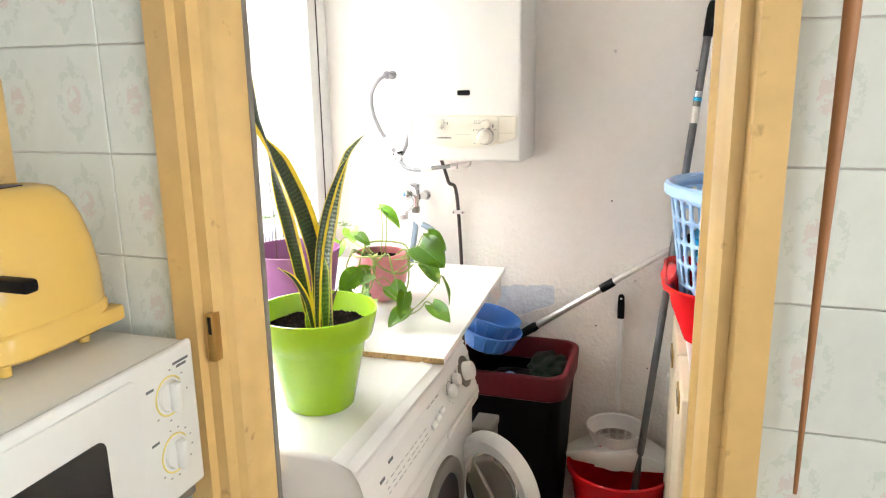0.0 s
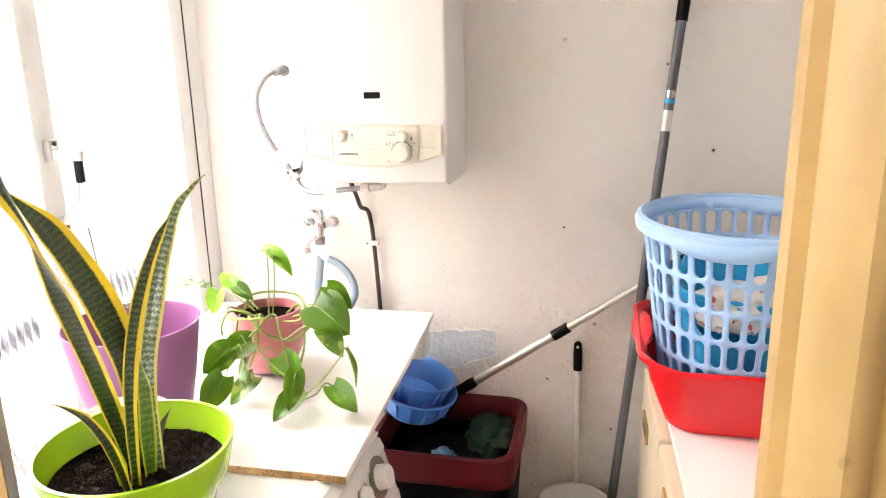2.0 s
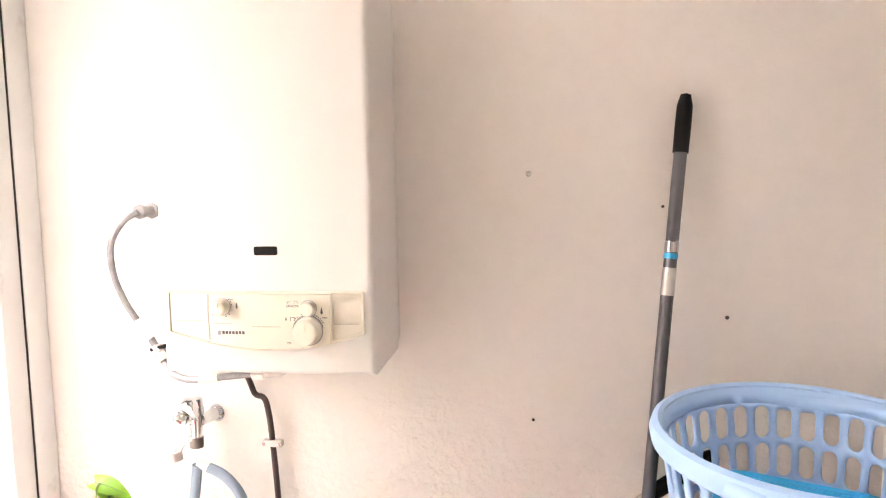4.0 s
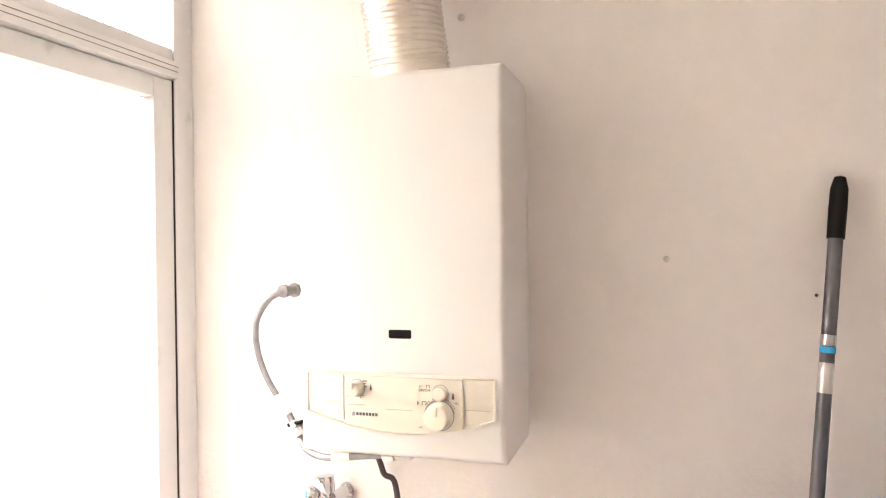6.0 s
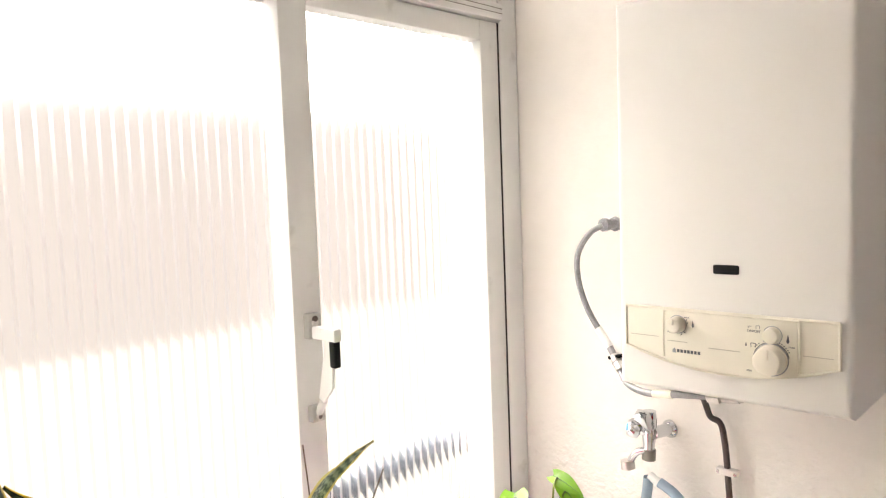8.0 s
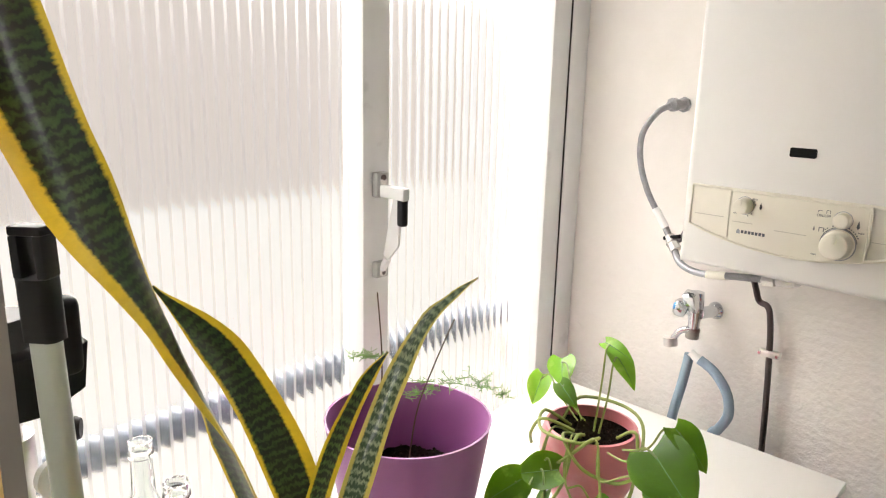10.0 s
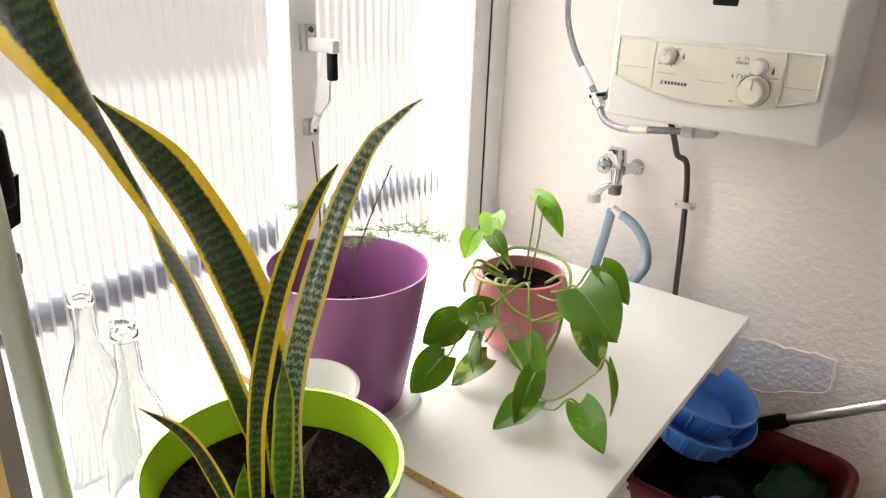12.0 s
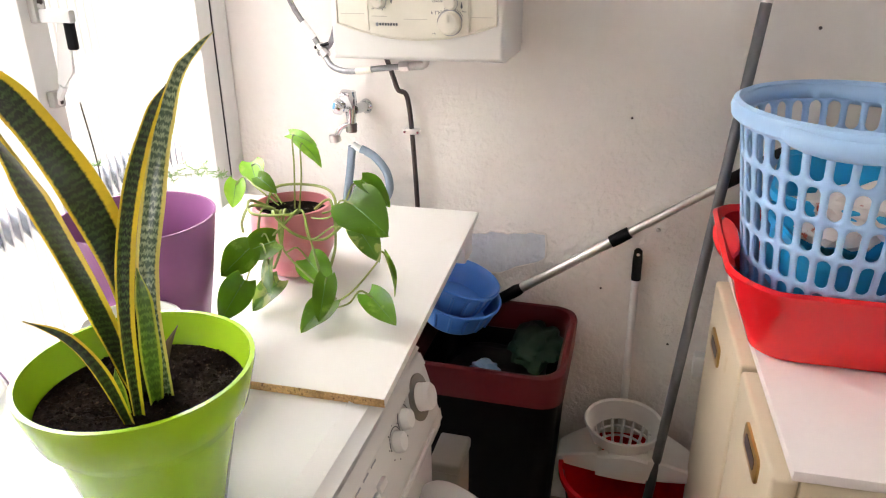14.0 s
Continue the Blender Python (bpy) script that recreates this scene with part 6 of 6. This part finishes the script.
# ---- wall marks ----
pt = thing("plaster_patch", (-0.21, 2.60, 0.78), "flaking plaster patch with ragged edge low on wall", "patch")
rnd = random.Random(11)
out = [(-0.330, 0.715), (-0.245, 0.712), (-0.200, 0.735), (-0.150, 0.752), (-0.124, 0.772), (-0.128, 0.836)]
for i in range(14):
    u = i / 13
    out.append((-0.135 - u * 0.195, 0.838 - 0.012 * u + rnd.uniform(-0.007, 0.004)))
part("render", prism(out, 0.0025, m=Matrix(((1, 0, 0, 0), (0, 0, -1, YB - 0.0005), (0, 1, 0, 0), (0, 0, 0, 1)))), mat("bluish_plaster", (0.66, 0.70, 0.75), 0.9, vary=0.08, bump=0.9, bump_scale=80, relief=0.008), pt, smooth=False)
part("ragged_edge", tube([(x, YB - 0.002, z) for x, z in out[5:]], 0.0035, 6, smooth_steps=1), PLASTER, pt)
part("lower_edge", tube([(x, YB - 0.002, z) for x, z in out[:6]], 0.003, 6, smooth_steps=2), PLASTER, pt)
for x, z, s in ((0.051, 1.625, 0.006), (0.058, 1.142, 0.003), (0.145, 0.872, 0.006), (-0.335, 2.11, 0.008), (0.30, 1.56, 0.003), (0.42, 1.35, 0.004), (0.02, 0.70, 0.003), (0.20, 0.56, 0.003)):
    solo("nail", turned([(0, 0), (s * 0.9, 0), (s, s * 0.5), (s * 0.5, s * 1.6), (0, s * 1.6)], (x, YB, z), (x + 0.01, YB - 0.1, z), 10), BRUSHED if s > 0.004 else GAS, "rusty nail stuck in the white plaster wall", "nail", base=(x, YB, z))
sb = thing("socket_box", (0.29, 2.60, 0.52), "small white surface socket box on the wall", "socket")
part("box", box(0.266, 0.306, 2.566, 2.5995, 0.492, 0.552, 0.004), WHITE_PLASTIC, sb)

# ---- kitchen side ----
ct = thing("kitchen_counter", (-1.2, 0.4, 0), "pale kitchen counter along the kitchen wall", "counter")
part("carcass", box(-1.895, -0.56, 0.30, 1.130, 0.0, 0.83, 0.004), MELAMINE, ct)
part("worktop", box(-1.895, -0.53, 0.28, 1.132, 0.831, 0.868, 0.004), GREY_BOX, ct)
mw = thing("microwave", (-0.7, 0.9, 0.868), "white microwave oven with two dials and dark window", "microwave")
MF, MT = -0.505, 1.133
part("casing", box(-0.90, MF, 0.62, 1.112, 0.878, MT, 0.010, 3), MICRO, mw)
part("front", box(MF - 0.002, MF + 0.012, 0.618, 1.114, 0.876, MT + 0.002, 0.007, 3), MICRO, mw)
fm = Matrix(((0, 0, 1, MF + 0.0118), (1, 0, 0, 0), (0, 1, 0, 0), (0, 0, 0, 1)))
dr = part("door", prism(rounded(0.345, 0.225, 0.012, 4, 0.800, 1.006), 0.006, m=fm, bevel=0.002), MICRO, mw)
part("door_window", prism(rounded(0.250, 0.150, 0.016, 4, 0.775, 0.985), 0.0012, m=Matrix.Translation((0.006, 0, 0)) @ fm), DARK_GLASS, dr, "dark glass window")
for z, marks in ((1.060, 6), (0.960, 10)):
    ring = [Matrix.Translation((0.0004, 0, 0)) @ fm @ V((1.046 + 0.032 * math.cos(a / 10), z + 0.032 * math.sin(a / 10), 0)) for a in range(6, 58, 4)]
    part("scale_ring", tube(ring, 0.0016, 6), YELLOW_INK, mw, "yellow printed ring")
    dk = part("dial", turned([(0, 0), (0.026, 0), (0.024, 0.006), (0, 0.008)], (MF + 0.0118, 1.046, z), (1, 1.046, z), 32), MICRO, mw)
    part("grip", box(MF + 0.017, MF + 0.034, 1.038, 1.054, z - 0.025, z + 0.025, 0.005), MICRO, dk)
    for i in range(marks):
        a = -2.4 + i * 4.6 / marks
        part("mark", box(-0.002, 0.002, -0.001, 0.001, 0, 0.0005, m=Matrix.Translation((MF + 0.0118, 1.046 + 0.042 * math.cos(a), z + 0.042 * math.sin(a))) @ Matrix(((0, 0, 1, 0), (1, 0, 0, 0), (0, 1, 0, 0), (0, 0, 0, 1)))), INK, mw)
for y0, y1, z in ((1.06, 1.098, 1.108), (1.068, 1.092, 1.101), (0.995, 1.012, 1.085), (0.995, 1.012, 0.995)):
    part("print", box(MF + 0.0118, MF + 0.0124, y0, y1, z - 0.0022, z + 0.0022), INK, mw)
for y in (0.68, 1.06):
    for x in (-0.86, -0.55):
        part("foot", box(x - 0.015, x + 0.015, y - 0.015, y + 0.015, 0.868, 0.8785), BLACK_RUBBER_AND_SHADE, mw)

ts = thing("toaster", (-0.70, 0.98, MT), "butter yellow rounded toaster with dark slot", "toaster")
TX, TY = -0.715, 0.990
bm = bmesh.new()
rows = []
for hw, hd, z in ((0.128, 0.083, 0.018), (0.138, 0.090, 0.024), (0.140, 0.092, 0.060), (0.135, 0.088, 0.066), (0.136, 0.089, 0.070), (0.134, 0.087, 0.120), (0.126, 0.081, 0.170), (0.114, 0.073, 0.210), (0.098, 0.063, 0.240), (0.078, 0.051, 0.258), (0.056, 0.038, 0.264)):
    rows.append([bm.verts.new((TX + x, TY + y, MT + z)) for x, y in rounded(2 * hd, 2 * hw, hd * 0.95, 8)])
for a, b in zip(rows, rows[1:]):
    for k in range(len(a)):
        bm.faces.new((a[k], a[(k + 1) % len(a)], b[(k + 1) % len(b)], b[k]))
bm.faces.new(rows[0][::-1])
bm.faces.new(rows[-1])
part("shell", bm, YELLOW, ts)
# the shell is closed on top; the slot's shade is a thin black block
part("slot", box(TX - 0.018, TX + 0.018, TY - 0.062, TY + 0.025, MT + 0.2625, MT + 0.2655, 0.001), BLACK_PLASTIC, ts, "black block painted as shade in the bread slot")
part("slot_collar", prism(rounded(0.060, 0.135, 0.024, 5), 0.012, m=Matrix.Translation((TX, TY - 0.012, MT + 0.251))), YELLOW, ts)
part("crumb_tray", box(TX + 0.060, TX + 0.091, TY + 0.03, TY + 0.125, MT + 0.022, MT + 0.050, 0.006), YELLOW, ts)
part("lever", box(TX + 0.080, TX + 0.146, TY - 0.110, TY - 0.085, MT + 0.136, MT + 0.156, 0.006), BLACK_PLASTIC, ts, "black lever")
for y in (-0.09, 0.06):
    for x in (-0.06, 0.06):
        part("foot", lathe([(0, 0), (0.009, 0), (0.010, 0.019), (0, 0.019)], (TX + x, TY + y, MT + 0.002), 14), YELLOW, ts)
solo("hanging_stick", tube([(0.437, 1.118, 1.90), (0.437, 1.120, 1.60), (0.434, 1.124, 1.30), (0.434, 1.130, 1.0)], 0.01, 10, radii=[0.0125, 0.0098, 0.0058, 0.0028]), STICK, "tapered reddish wooden stick hanging on the tiles", "stick", base=(0.435, 1.12, 1.0))
solo("wooden_upright", box(-0.860, -0.838, 1.100, 1.130, 0.868, 1.56, 0.003), WOOD_PAINT, "ochre wooden upright standing against the tiles", "post", base=(-0.82, 1.11, 0.868))

# ---- tiles, piece by piece ----
TW, TH = 0.248, 0.178
tile_bm = box(-TW / 2 + 0.0012, TW / 2 - 0.0012, -0.006, 0, -TH / 2 + 0.0012, TH / 2 - 0.0012, 0.0012, 1)
tile_me = mesh_of("tile", tile_bm, TILE, smooth=False)
cut_me = mesh_of("tile", box(-TW / 2 + 0.0012, -TW / 2 + 0.118, -0.006, 0, -TH / 2 + 0.0012, TH / 2 - 0.0012, 0.0012, 1), TILE, smooth=False)
for name, xs, x_from, x_to in (("tiling_west", [-0.655 - TW / 2 + TW * i for i in range(-3, 2)], -1.5, -0.54), ("tiling_east", [0.37 + TW / 2 + TW * i for i in range(0, 4)], 0.38, 1.3)):
    bed = solo(name, box(x_from - (0.1 if x_from < 0 else 0), min(x_to, 1.36), YP - 0.0015, YP - 0.0002, 0.85, 2.4), GROUT, "pale patterned ceramic wall tiles with grey joints", "tiles", "structure")
    for x in xs:
        for k in range(9):
            z = 1.610 - TH / 2 + TH * (k - 4)
            ob = new("tile", cut_me if -0.6 < x < -0.5 else tile_me)
            ob.parent = bed
            ob.location = (x, YP - 0.0013, z)
plank_me = mesh_of("floor_tile", box(-0.1485, 0.1485, -0.1485, 0.1485, -0.008, 0.0, 0.002, 1), FLOOR, smooth=False)
base = bpy.data.objects["floor"]
for i in range(12):
    for j in range(15):
        ob = new("floor_tile", plank_me)
        ob.parent = base
        ob.location = (-1.75 + 0.3 * i, -1.65 + 0.3 * j, 0.0)
